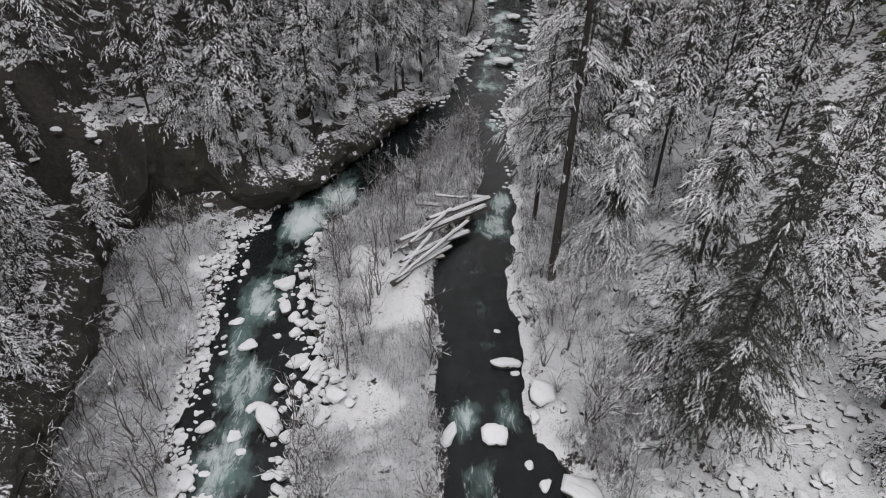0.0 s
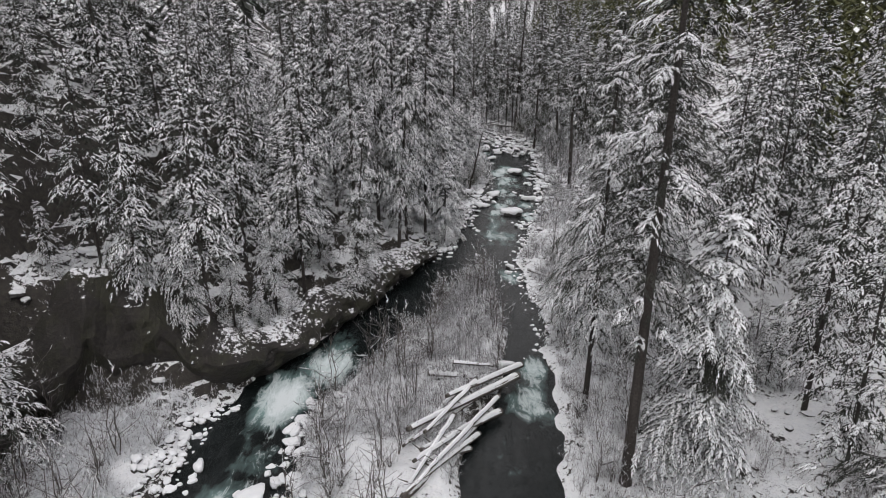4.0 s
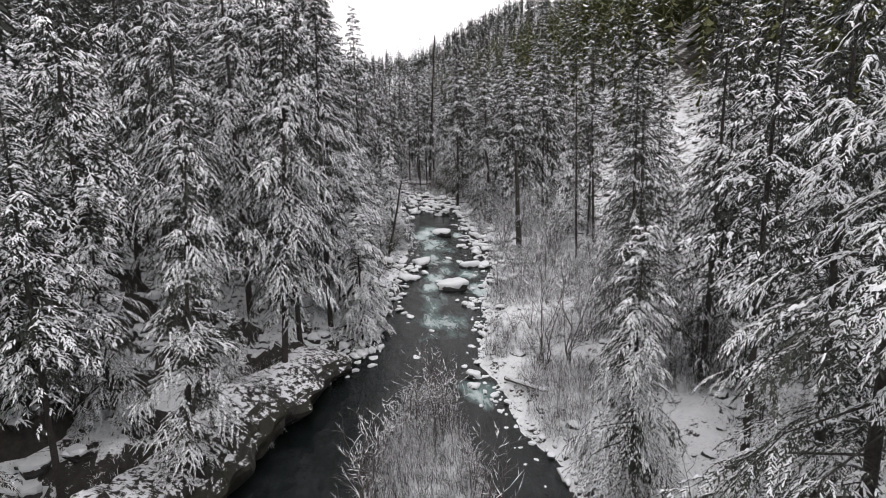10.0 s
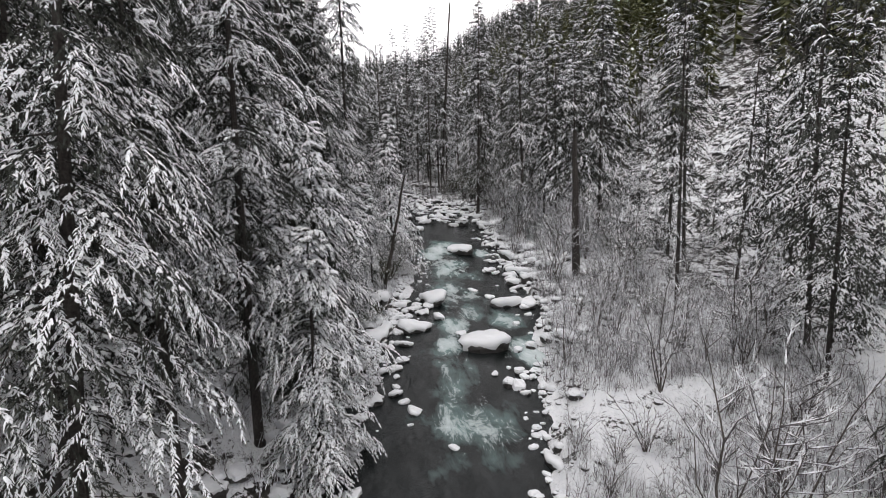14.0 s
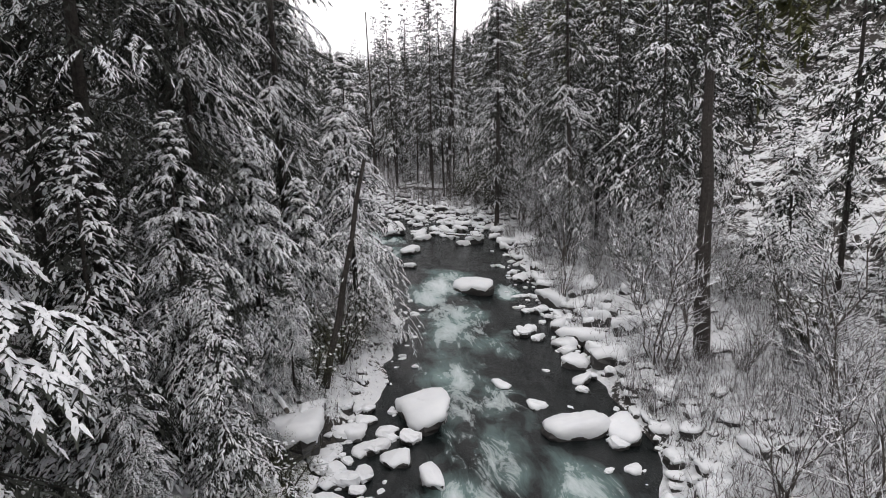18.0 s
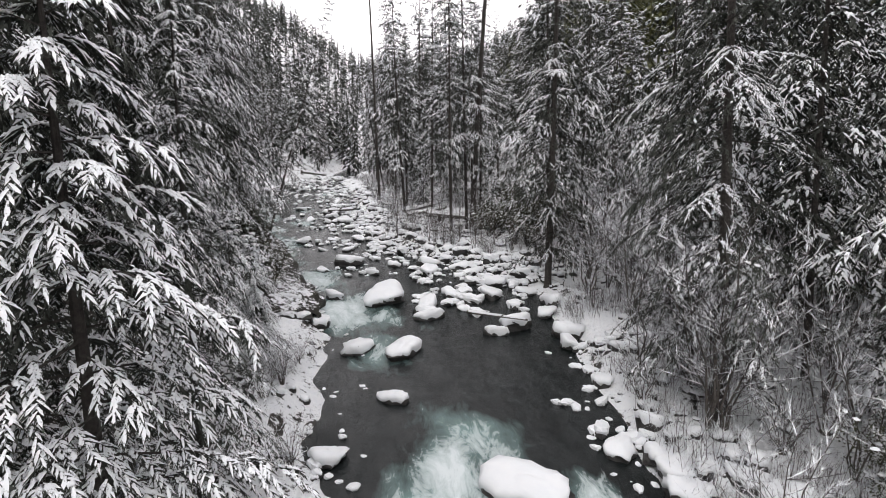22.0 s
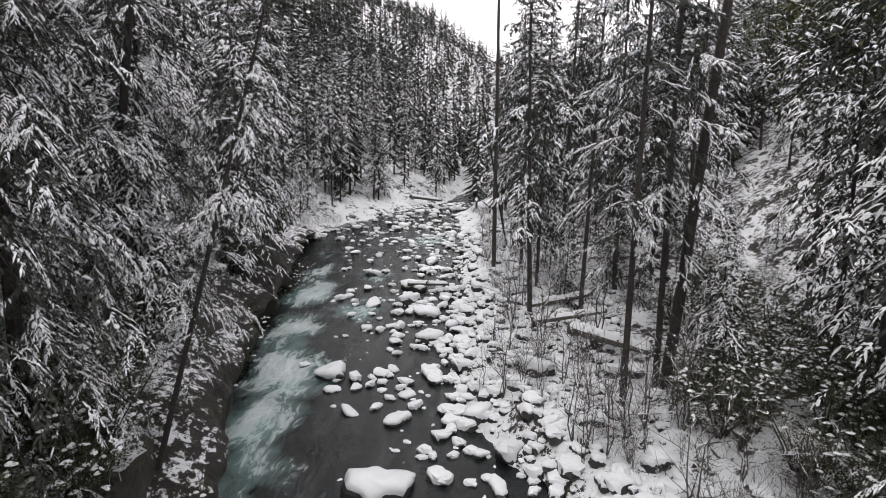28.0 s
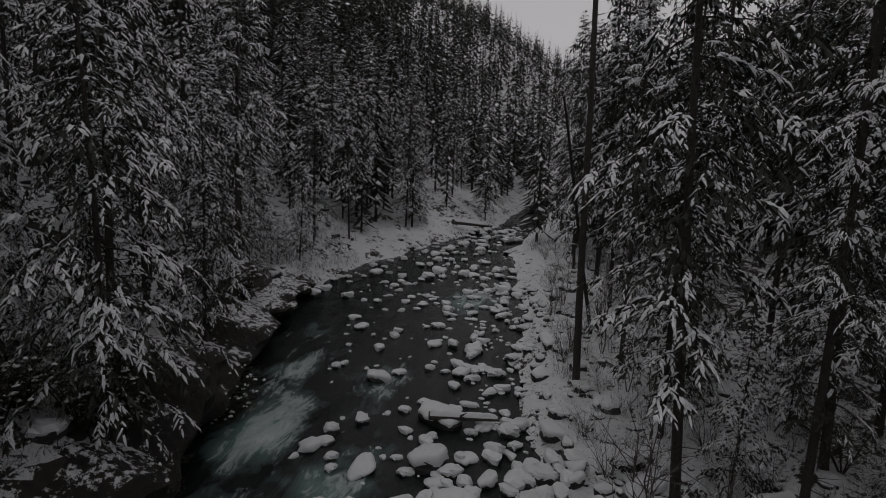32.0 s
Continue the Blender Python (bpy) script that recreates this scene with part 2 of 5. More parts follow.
def water(y):
    return np.interp(y, RIVER_Y, RIVER_Z)


def bank_l(y):
    return np.interp(y, LEFT_Y, LEFT_X)


def bank_r(y):
    return np.interp(y, RIGHT_Y, RIGHT_X)


def land(x, y):
    """Height of the ground."""
    x, y = np.asarray(x, float), np.asarray(y, float)
    w = water(y)
    wob = .7 * rough(x, y, 3.1, 3) + .35 * rough(x, y, 1.1, 4)
    dl, dr = bank_l(y) - x + wob, x - bank_r(y) + wob
    near = np.exp(-np.maximum(np.maximum(dl, dr), 0) / 30)
    # left side: low flat first, then a rock wall over the pool, slope, a second wall, rock wall again far up
    cliff = step(y, 45, 48.5) * (1 - step(y, 76, 84))
    cliff2 = step(y, 138, 147) * (1 - step(y, 188, 202))
    dl = dl - 1.4 * np.maximum(cliff, cliff2)
    flat = (6 + 4.5 * step(y, 20, 42)) * (1 - step(y, 44, 48)) + 4 * step(y, 84, 92) * (1 - step(y, 138, 150)) + 1.5 + 16 * step(y, 300, 600)
    rise = .9 + 1.8 * cliff + 3.4 * cliff2
    hl = rise * step(dl, -.3, 1.6 + .8 * cliff)
    up = np.maximum(dl - flat, 0)
    hl = hl + (.42 + .25 * cliff) * np.minimum(up, 14) + .74 * np.maximum(up - 14, 0)
    crag = np.maximum(np.maximum(cliff, .8 * cliff2), .3) * step(dl, 1, 4)
    hl = hl + crag * (.9 * rough(x, y, 2.7, 13) + .6 * rough(x, y, 1.2, 14))
    hl = hl + 4 * step(up + 2 * rough(x, y, 6, 8), 15, 17.5) * step(y, 25, 40) * (1 - step(y, 80, 95))
    # ledges: flat shelves between steep risers
    lip = .7 * rough(x, y, 6, 16) + .35 * rough(x, y, 2, 17)
    k = hl / 2.1 + lip
    shelf = 2.1 * (np.floor(k) + step(k - np.floor(k), .5, 1) - lip)
    ledgy = .75 * np.maximum(cliff, .7 * cliff2) * step(dl, .5, 2) * (1 - step(dl, 26, 40))
    hl = hl * (1 - ledgy) + shelf * ledgy
    hl = 150 * (1 - np.exp(-hl / 150))
    # right side: a broad flat, then the valley wall
    upr = np.maximum(dr - 27 - 40 * step(y, 250, 600) - 3 * rough(x * 0, y, 25, 5), 0)
    hr = (.8 + .7 * step(dr, 3, 14)) * step(dr, -.4, 2.2) + .7 * upr
    hr = 135 * (1 - np.exp(-hr / 135))
    h = np.where(dl > dr, hl, hr)
    h = h - .8 * (1 - step(np.maximum(dl, dr), -1.5, 0))
    # the island between the two arms
    isle = np.minimum(x - np.interp(y, ISLE_Y, ISLE_L), np.interp(y, ISLE_Y, ISLE_R) - x) + .5 * wob
    isle = np.minimum(isle, (72.5 - y) * .6)
    h = np.maximum(h, -.8 + 1.7 * step(isle, -.8, 1.6))
    h = h + step(np.maximum(np.maximum(dl, dr), isle), .3, 2.5) * (.22 * rough(x, y, 1.7, 1) + .12 * rough(x, y, .7, 2) + .3 * rough(x, y, 6, 6))
    bar = step(y, 142, 150) * (1 - step(y, 180, 192)) * step(dr, -.5, 1.5) * (1 - step(dr, 9, 14))
    h = h + bar * (.3 * rough(x, y, 1.1, 22) + .18 * rough(x, y, .6, 23))
    far = step(np.maximum(dl, dr), 20, 80)
    h = h + far * (4 * rough(x, y, 45, 9) + 2 * rough(x, y, 17, 10))
    return w + h + 75 * step(y, 300, 680) + 60 * step(-y, 40, 300)
# ---- building helpers ----
def mesh_of(name, verts, faces, mats, index=None, smooth=False):
    me = bpy.data.meshes.new(name)
    me.from_pydata([tuple(v) for v in verts], [], faces)
    for m in mats:
        me.materials.append(m)
    if index is not None:
        me.polygons.foreach_set("material_index", index)
    if smooth:
        me.polygons.foreach_set("use_smooth", [True] * len(me.polygons))
    me.update()
    return me


def part(name, me, parent, label=""):
    ob = new(name, me)
    ob.parent = parent
    return tagged(ob, label)


class Shape:
    """Collects points and faces of one mesh."""

    def __init__(self):
        self.v, self.f = [], []

    def tube(self, pts, radii, sides=5, cap=True):
        pts = [Vector(q) for q in pts]
        first = len(self.v)
        for i, q in enumerate(pts):
            d = (pts[min(i + 1, len(pts) - 1)] - pts[max(i - 1, 0)]).normalized()
            a = d.orthogonal().normalized()
            b = d.cross(a)
            for k in range(sides):
                c = 2 * math.pi * k / sides
                self.v.append(q + radii[i] * (math.cos(c) * a + math.sin(c) * b))
        for i in range(len(pts) - 1):
            for k in range(sides):
                m = first + i * sides
                self.f.append((m + k, m + (k + 1) % sides, m + sides + (k + 1) % sides, m + sides + k))
        if cap:
            m = first + (len(pts) - 1) * sides
            self.f.append(tuple(range(m, m + sides)))
            self.f.append(tuple(range(first + sides - 1, first - 1, -1)))

    def ridge(self, a, b, width, height, side):
        """A lump of snow lying along a to b."""
        m, n = len(self.v), side * width
        mid = (a + b) / 2
        up = Vector((0, 0, height))
        self.v += [a, mid + n - up * .3, b, mid - n - up * .3, mid + up]
        self.f += [(m, m + 1, m + 4), (m + 1, m + 2, m + 4), (m + 2, m + 3, m + 4), (m + 3, m, m + 4)]

    def lump(self, o, along, side, length, width, height):
        """A rounded pillow of snow."""
        m = len(self.v)
        for c, s in ((1, 0), (.45, .9), (-.5, .85), (-1, 0), (-.45, -.9), (.5, -.85)):
            self.v.append(o + along * (c * length) + side * (s * width) - Vector((0, 0, height * .5)))
        self.v += [o + along * (length * .3) + Vector((0, 0, height)), o - along * (length * .35) + Vector((0, 0, height * .9))]
        self.f += [(m, m + 1, m + 6), (m + 1, m + 2, m + 7, m + 6), (m + 2, m + 3, m + 7), (m + 3, m + 4, m + 7), (m + 4, m + 5, m + 6, m + 7), (m + 5, m, m + 6)]

    def made(self, name, mats, smooth=False):
        return mesh_of(name, self.v, self.f, mats, None, smooth)


def finger(green, snow, base, d, length, width, white, thick, ragged, r):
    """One drooping needle spray with its fringe, and the roll of snow on its back."""
    up = Vector((0, 0, 1))
    lat = d.cross(up)
    lat = lat.normalized() * width if lat.length > .05 else Vector((width, 0, 0))
    mid = base + d * (length * .5) - up * (.06 * length)
    tip = base + d * length - up * (length * r.uniform(.22, .5))
    crest, sag = mid + up * (.3 * width), up * (.35 * width)
    m = len(green.v)
    if ragged:
        green.v += [base, mid + lat - sag, tip, mid - lat - sag]
        green.f += [(m, m + 1, m + 2), (m, m + 2, m + 3)]
        for s in (1, -1):
            o = base.lerp(tip, r.uniform(.0, .45))
            m = len(green.v)
            green.v += [o, o.lerp(tip, .25), o + lat * (s * r.uniform(1.6, 3.4)) + d * (length * r.uniform(.1, .5)) - up * (width * r.uniform(.3, 2.2))]
            green.f.append((m, m + 1, m + 2))
    else:
        green.v += [base, mid + lat - sag, tip, mid - lat - sag]
        green.f += [(m, m + 1, m + 2), (m, m + 2, m + 3)]
        m = len(green.v)
        green.v += [base.lerp(tip, .2), mid + lat * r.uniform(-2, 2) - up * (length * r.uniform(.2, .5)), base.lerp(tip, .7)]
        green.f.append((m, m + 1, m + 2))
    if white:
        k, lift = r.uniform(.65, 1.2), up * (.012 + .12 * width)
        end = base.lerp(tip, r.uniform(.6, 1.02)) + lift
        m = len(snow.v)
        root = lat * (k * r.uniform(.4, .75))
        snow.v += [base + root + lift, base - root + lift, mid + lat * k + lift - sag * .8, mid - lat * (k * r.uniform(.7, 1)) + lift - sag * .8, end, crest.lerp(base, r.uniform(0, .4)) + up * (thick * width + .01) + lift]
        snow.f += [(m + 1, m, m + 5), (m, m + 2, m + 5), (m + 2, m + 4, m + 5), (m + 4, m + 3, m + 5), (m + 3, m + 1, m + 5)]


def conifer_meshes(seed, H, reach, bare, boughs, cells, arms, load, droop, stout=1.0, mat=None):
    """Trunk, needle and snow meshes of one snow-laden fir; bare: share of the trunk without boughs."""
    r = random.Random(seed)
    fine, wrapped = cells > 5, load >= 1
    wood, green, snow = Shape(), Shape(), Shape()
    bend = r.uniform(-.3, .3), r.uniform(-.3, .3)
    axis = lambda h: Vector((bend[0] * math.sin(h / H * 3), bend[1] * math.sin(h / H * 2.3), h))
    wide = (H * .0085 + .04) * stout
    hs = [-.8, 0, .5, H * .2, H * .4, H * .6, H * .8, H * .93, H]
    wood.tube([axis(h) for h in hs], [wide * 1.5, wide * 1.35, wide * 1.05, wide * .88, wide * .7, wide * .5, wide * .28, wide * .12, .015], 8)
    # dead stubs on the bare foot of the trunk
    for _ in range(int(bare * 60)):
        o, a = axis(H * bare * r.uniform(.25, 1.1)), r.uniform(0, 6.28)
        q = o + Vector((math.cos(a), math.sin(a), r.uniform(-.35, .1))) * r.uniform(.4, 1.7)
        wood.tube([o, q], [.022, .006], 3, False)
    turn = r.uniform(0, 6)
    for i in range(boughs):
        u = max(0, min(.997, (i + r.uniform(-.5, .5)) / boughs)) ** .9
        h = H * (bare + (1 - bare) * u)
        turn += 2.4 + r.uniform(-.6, .6)
        full = min(1, (1 - u) * 1.3 + .03) * (.45 + .55 * min(1, u * 4 + .2))
        clump = 1 + .6 * noise.noise(Vector((math.cos(turn) * 1.1, math.sin(turn) * 1.1, h * .3 + seed * 5)))
        if clump < .77 and u < .9:
            continue
        L = .8 * reach * full * (1.15 - .75 * r.random() ** 1.4) * clump + .3
        rise = .12 - .2 * (1 - u) + .5 * u ** 3 + r.uniform(-.15, .15)
        drop = droop * r.uniform(.7, 1.6) * (.5 + .5 * (1 - u))
        out = Vector((math.cos(turn), math.sin(turn), 0))
        side = Vector((-out.y, out.x, 0))
        sweep, root = r.uniform(-.3, .3), axis(h)
        at = lambda s: root + out * (L * s) + side * (L * sweep * s * s + .04 * L * math.sin(s * 7 + h)) + Vector((0, 0, L * (rise * s - drop * s * s)))
        wood.tube([at(0), at(.5), at(.95)], [.012 + .007 * L, .009 + .003 * L, .005], 3, False)
        laden = r.uniform(-.22, .22)
        n = max(3, int(arms * min(1.3, .3 + .7 * L / (reach * .75))))
        for k in range(n + 1):
            last = k == n
            s0 = 1.0 if last else .14 + .84 * (k + r.random()) / n
            o = at(min(s0, .97))
            ahead = (at(min(1, s0 + .05)) - at(s0 - .08)).normalized()
            l = (.5 - .3 * s0) * L * r.uniform(.6, 1.25) + .12
            d = ahead if last else (ahead * r.uniform(.55, 1.0) + side * ((1 if k % 2 else -1) * r.uniform(.45, 1.15)) + Vector((0, 0, r.uniform(-.25, .08)))).normalized()
            hang = r.uniform(.25, .8) * (.5 + droop)
            flank = d.cross(Vector((0, 0, 1)))
            flank = flank.normalized() if flank.length > .05 else side
            m = max(2, int(cells * min(1.1, .4 + .45 * l) * (1.1 if fine else 1.0)))
            heavy = load * .92 - (.62 - .3 * s0 + .85 * noise.noise(o * .55 + Vector((seed * 3.1, 0, 0))) + laden)
            for _ in range((2 if fine else 1) if heavy > 0 else 0):
                e = r.uniform(.1, .7)
                c = o + d * (l * e) - Vector((0, 0, l * hang * e * e)) + flank * (l * r.uniform(-.12, .12))
                along = (d * r.uniform(.6, 1) + flank * r.uniform(-.5, .5) - Vector((0, 0, hang * e))).normalized()
                big = .4 if fine else .9
                snow.lump(c + Vector((0, 0, .02)), along, flank, l * big * r.uniform(.12, .26), (.03 + .06 * l * big) * r.uniform(.6, 1.3), .025 + .05 * l * big)
            for j in range(2 * m + 1):
                e = (j + .5) / (2 * m + 1)
                sg = 0 if j == 2 * m else (1 if j % 2 else -1)
                b = o + d * (l * e) - Vector((0, 0, l * hang * e * e))
                f = min(l * (.5 - .25 * e) + .12, .2 if fine else .42) * r.uniform(.5, 1.45)
                w = (.06 * f + .014) if fine else (.085 * f + .03)
                fd = (d * r.uniform(.5, 1.1) + flank * (sg * r.uniform(.2, 1.0) + r.uniform(-.25, .25)) + Vector((0, 0, r.uniform(-.3, .25) - hang * e * r.uniform(.5, 1.6)))).normalized()
                patch = .62 - .3 * s0 + .85 * noise.noise(b * .55 + Vector((seed * 3.1, 0, 0))) + laden + r.uniform(-.1, .1)
                finger(green, snow, b, fd, f, w * (1.25 if wrapped else 1), patch < load * .92 + .02, 1.1 if wrapped else .5, fine, r)
    return wood.made("trunk", [BARK]), green.made("needles", [mat or NEEDLES]), snow.made("snow_load", [BOUGH_SNOW], True)


def conifer(meshes, x, y, scale, turn, label, group, tilt=(0, 0), sink=.2, name="fir_tree"):
    t = tagged(new(name), label, "tree", group)
    part("trunk", meshes[0], t)
    crown = part("crown", meshes[1], t, "dark green needle boughs")
    tagged(part("snow_load", meshes[2], crown, "clumps of white snow lying on the boughs"), kind="stuff")
    t.matrix_basis = pose(x, y, float(land(x, y)) - sink, tilt[0], tilt[1], 0) @ pose(0, 0, 0, 0, 0, turn) @ Matrix.Scale(scale, 4)
    return t


def bare_tree_meshes(seed, H, stems, spread, arms, twigs, frost, whip=.012):
    """Leafless alder or willow: a mesh for each stem, one for its twigs and one for the snow along them."""
    r = random.Random(seed)
    out_meshes, fine, snow = [], Shape(), Shape()
    for s in range(stems):
        wood = Shape()
        a = 2 * math.pi * (s + r.random()) / stems
        out = Vector((math.cos(a), math.sin(a), 0))
        hh = H * r.uniform(.6, 1.05)
        lean = spread * r.uniform(.4, 1.2)
        wig = [Vector((r.uniform(-1, 1), r.uniform(-1, 1), 0)) * .045 * hh for _ in range(6)]
        stem = [out * (lean * hh * (e / 5) ** 1.5) + wig[e] * (e > 0) + Vector((0, 0, hh * e / 5 - .3)) for e in range(6)]
        w = .0062 * hh + .009
        wood.tube(stem, [w * (1 - .17 * e) for e in range(6)], 5, False)
        for k in range(arms):
            e = r.uniform(.2, .99) * 5
            i = min(4, int(e))
            o = stem[i].lerp(stem[i + 1], e - i)
            b = r.uniform(0, 6.28)
            d = (Vector((math.cos(b), math.sin(b), r.uniform(.2, 1.2))) + out * .5).normalized()
            l = hh * r.uniform(.14, .36) * (1.2 - e / 8)
            p1 = o + d * l * .5 + Vector((r.uniform(-1, 1), r.uniform(-1, 1), .2)) * l * .12
            p2 = o + d * l + Vector((r.uniform(-1, 1), r.uniform(-1, 1), .3)) * l * .22
            fine.tube([o, p1, p2], [w * .36 + .004, w * .24 + .004, .007], 3, False)
            side = Vector((-d.y, d.x, 0)).normalized()
            if r.random() < frost:
                up = Vector((0, 0, w * .36))
                snow.ridge(o + up, p1 + up, .02 + w * .34, .03, side)
                snow.ridge(p1 + up, p2 + up, .017 + w * .22, .024, side)
            for _ in range(twigs):
                g = o.lerp(p1, r.random()) if r.random() < .35 else p1.lerp(p2, r.random())
                td = (d + Vector((r.uniform(-1, 1), r.uniform(-1, 1), r.uniform(-.3, .9)))).normalized()
                z = g + td * l * r.uniform(.15, .5)
                if r.random() < frost * .8:
                    m = len(snow.v)
                    n = Vector((-td.y, td.x, .01)).normalized() * whip * 1.25
                    snow.v += [g - n, g + n, z + Vector((0, 0, .01))]
                    snow.f.append((m, m + 1, m + 2))
                else:
                    m = len(fine.v)
                    n = td.orthogonal().normalized() * whip
                    fine.v += [g - n, g + n, z]
                    fine.f.append((m, m + 1, m + 2))
        out_meshes.append(wood)
    if H <= 4:
        one = Shape()
        for w in out_meshes:
            k = len(one.v)
            one.v += w.v
            one.f += [tuple(q + k for q in f) for f in w.f]
        out_meshes = [one]
    return [w.made("stem", [DEADWOOD]) for w in out_meshes], fine.made("brushwood", [TWIG]), snow.made("snow_line", [BOUGH_SNOW])


def bare_tree(meshes, name, x, y, scale, turn, label, group, category="shrub"):
    t = tagged(new(name), label, category, group)
    for me in meshes[0]:
        part("stem" if len(meshes[0]) > 1 else "stem_clump", me, t)
    tagged(part("brushwood", meshes[1], t, "fine leafless grey-brown twigs"), kind="stuff")
    tagged(part("snow_line", meshes[2], t, "thin snow lying along the twigs"), kind="stuff")
    t.matrix_basis = pose(x, y, float(land(x, y)), 0, 0, turn) @ Matrix.Scale(scale, 4)
    return t


def bush_meshes(seed, H):
    """A broad-leaved evergreen bush: stems, small dark leaves, and the snow on them."""
    r = random.Random(seed)
    wood, leaf, snow = Shape(), Shape(), Shape()
    for s in range(9):
        a, lean = r.uniform(0, 6.28), r.uniform(.15, .75)
        tip = Vector((math.cos(a) * lean, math.sin(a) * lean, 1)) * H * r.uniform(.55, 1)
        mid = tip * .5 + Vector((r.uniform(-.2, .2), r.uniform(-.2, .2), .1))
        wood.tube([Vector((0, 0, -.2)), mid, tip], [.035, .025, .008], 4, False)
        for _ in range(26):
            o = mid.lerp(tip, r.uniform(-.5, 1)) + Vector((r.gauss(0, 1), r.gauss(0, 1), r.gauss(0, .7))) * .22 * H * .6
            for _ in range(15):
                c = o + Vector((r.gauss(0, 1), r.gauss(0, 1), r.gauss(0, .6))) * .16
                d = Vector((r.uniform(-1, 1), r.uniform(-1, 1), r.uniform(-.7, .4))).normalized() * r.uniform(.05, .1)
                n = d.cross(Vector((0, 0, 1))).normalized() * .024
                m = len(leaf.v)
                leaf.v += [c, c + d * .5 + n, c + d, c + d * .5 - n]
                leaf.f.append((m, m + 1, m + 2, m + 3))
            if r.random() < .32:
                a2 = r.uniform(0, 6.28)
                d = Vector((math.cos(a2), math.sin(a2), 0))
                snow.lump(o + Vector((0, 0, .1)), d, Vector((-d.y, d.x, 0)), r.uniform(.05, .14), r.uniform(.04, .1), r.uniform(.025, .05))
    return wood.made("stem_clump", [BARK]), leaf.made("foliage", [BUSH_LEAF]), snow.made("snow_load", [BOUGH_SNOW], True)


def evergreen_bush(meshes, x, y, scale, turn, group):
    t = tagged(new("evergreen_bush"), "dark olive evergreen bush flecked with snow", "shrub", group)
    part("stem_clump", meshes[0], t)
    leaves = part("foliage", meshes[1], t, "small dark olive leaves")
    tagged(part("snow_load", meshes[2], leaves, "small clumps of snow"), kind="stuff")
    t.matrix_basis = pose(x, y, float(land(x, y)), 0, 0, turn) @ Matrix.Scale(scale, 4)


def boulder_shape(seed, rings, segs, crings, csegs):
    """An angular river boulder of unit width with its pillow of snow: points and faces of both."""
    r = random.Random(seed)
    cuts = [(Vector((r.gauss(0, 1), r.gauss(0, 1), r.gauss(0, .35))).normalized(), r.uniform(.55, .92)) for _ in range(8)]
    cuts.append((Vector((r.uniform(-.3, .3), r.uniform(-.3, .3), 1)).normalized(), r.uniform(.5, .66)))
    off = Vector((seed * 3.7, seed * 1.3, 0))

    def skin(d):
        q = 1.0
        for n, c in cuts:
            k = n.dot(d)
            if k > .05:
                q = min(q, c / k)
        return .5 * q * (1 + .15 * noise.noise(d * 1.7 + off) + .09 * noise.noise(d * 4.5 + off))

    def dome(rings, segs, low, swell, edge):
        v, f = [], []
        for i in range(rings + 1):
            for k in range(segs):
                a = 2 * math.pi * k / segs
                ring = i / rings
                b = low * ring * (1 + edge * ring * (noise.noise(Vector((math.cos(a) * 1.6, math.sin(a) * 1.6, seed))) + .5 * noise.noise(Vector((math.cos(a) * 4, math.sin(a) * 4, seed + 9)))))
                d = Vector((math.sin(b) * math.cos(a), math.sin(b) * math.sin(a), math.cos(b)))
                if swell:
                    soft = .95 * skin(d) + .05 * .42
                    fat = 1 + swell * (1 - ring ** 4) * (1 + .8 * noise.noise(d * 2.5 + off)) if i < rings else .9
                    v.append(d * soft * fat + Vector((0, 0, .05 * (i < rings))))
                else:
                    v.append(d * skin(d))
        for i in range(rings):
            for k in range(segs):
                a, b = i * segs + k, i * segs + (k + 1) % segs
                f.append((a, a + segs, b + segs, b))
        return v, f
    return dome(rings, segs, math.pi * .8, 0, 0), dome(crings, csegs, 1.55, .09, .42)


def boulder_meshes(seed):
    rock, cap = boulder_shape(seed, 7, 14, 7, 20)
    return mesh_of("rock", *rock, [ROCK]), mesh_of("snow_cap", *cap, [SNOW], None, True)


def boulder(meshes, x, y, size, turn, squash, label, group, sink=.0):
    t = tagged(new("boulder"), label, "boulder", group)
    part("rock", meshes[0], t, "dark wet stone")
    part("snow_cap", meshes[1], t, "rounded pillow of fresh snow")
    z = max(float(land(x, y)), float(water(y)) - .12)
    slim = .5 + .5 * math.sin(x * 7 + y * 3)
    t.matrix_basis = pose(x, y, z + size * squash * (.1 - sink), 7 * math.sin(x * 5), 7 * math.cos(y * 5), turn) @ Matrix.Diagonal((size * (1 + .35 * slim), size * (1 - .22 * slim), size * squash, 1))
    return t


class Heap:
    """Gathers many small alike pieces with two materials into one mesh of kind stuff."""

    def __init__(self):
        self.v, self.f, self.i = [], [], []

    def add(self, m, verts, faces, index):
        k = sum(len(a) for a in self.v)
        a = np.array([tuple(q) for q in verts]) @ np.array(m.to_3x3()).T + np.array(m.translation)
        self.v.append(a)
        self.f += [tuple(q + k for q in f) for f in faces]
        self.i += [index] * len(faces)

    def made(self, name, label, category, mats, smooth=False):
        me = mesh_of(name, np.concatenate(self.v).tolist(), self.f, mats, self.i, smooth)
        return tagged(new(name, me), label, category, kind="stuff")


# ---- ground: one sheet from the river to the ridges ----
def spaced(lo, hi, fine_lo, fine_hi, cell, grow):
    mid = list(np.arange(fine_lo, fine_hi + cell / 2, cell))
    for sign, start, stop, out in ((-1, fine_lo, lo, []), (1, fine_hi, hi, [])):
        at, d = start, cell
        while sign * (stop - at) > 0:
            d *= grow
            at += sign * d
            out.append(at)
        mid = out[::-1] + mid if sign < 0 else mid + out
    return np.array(mid)


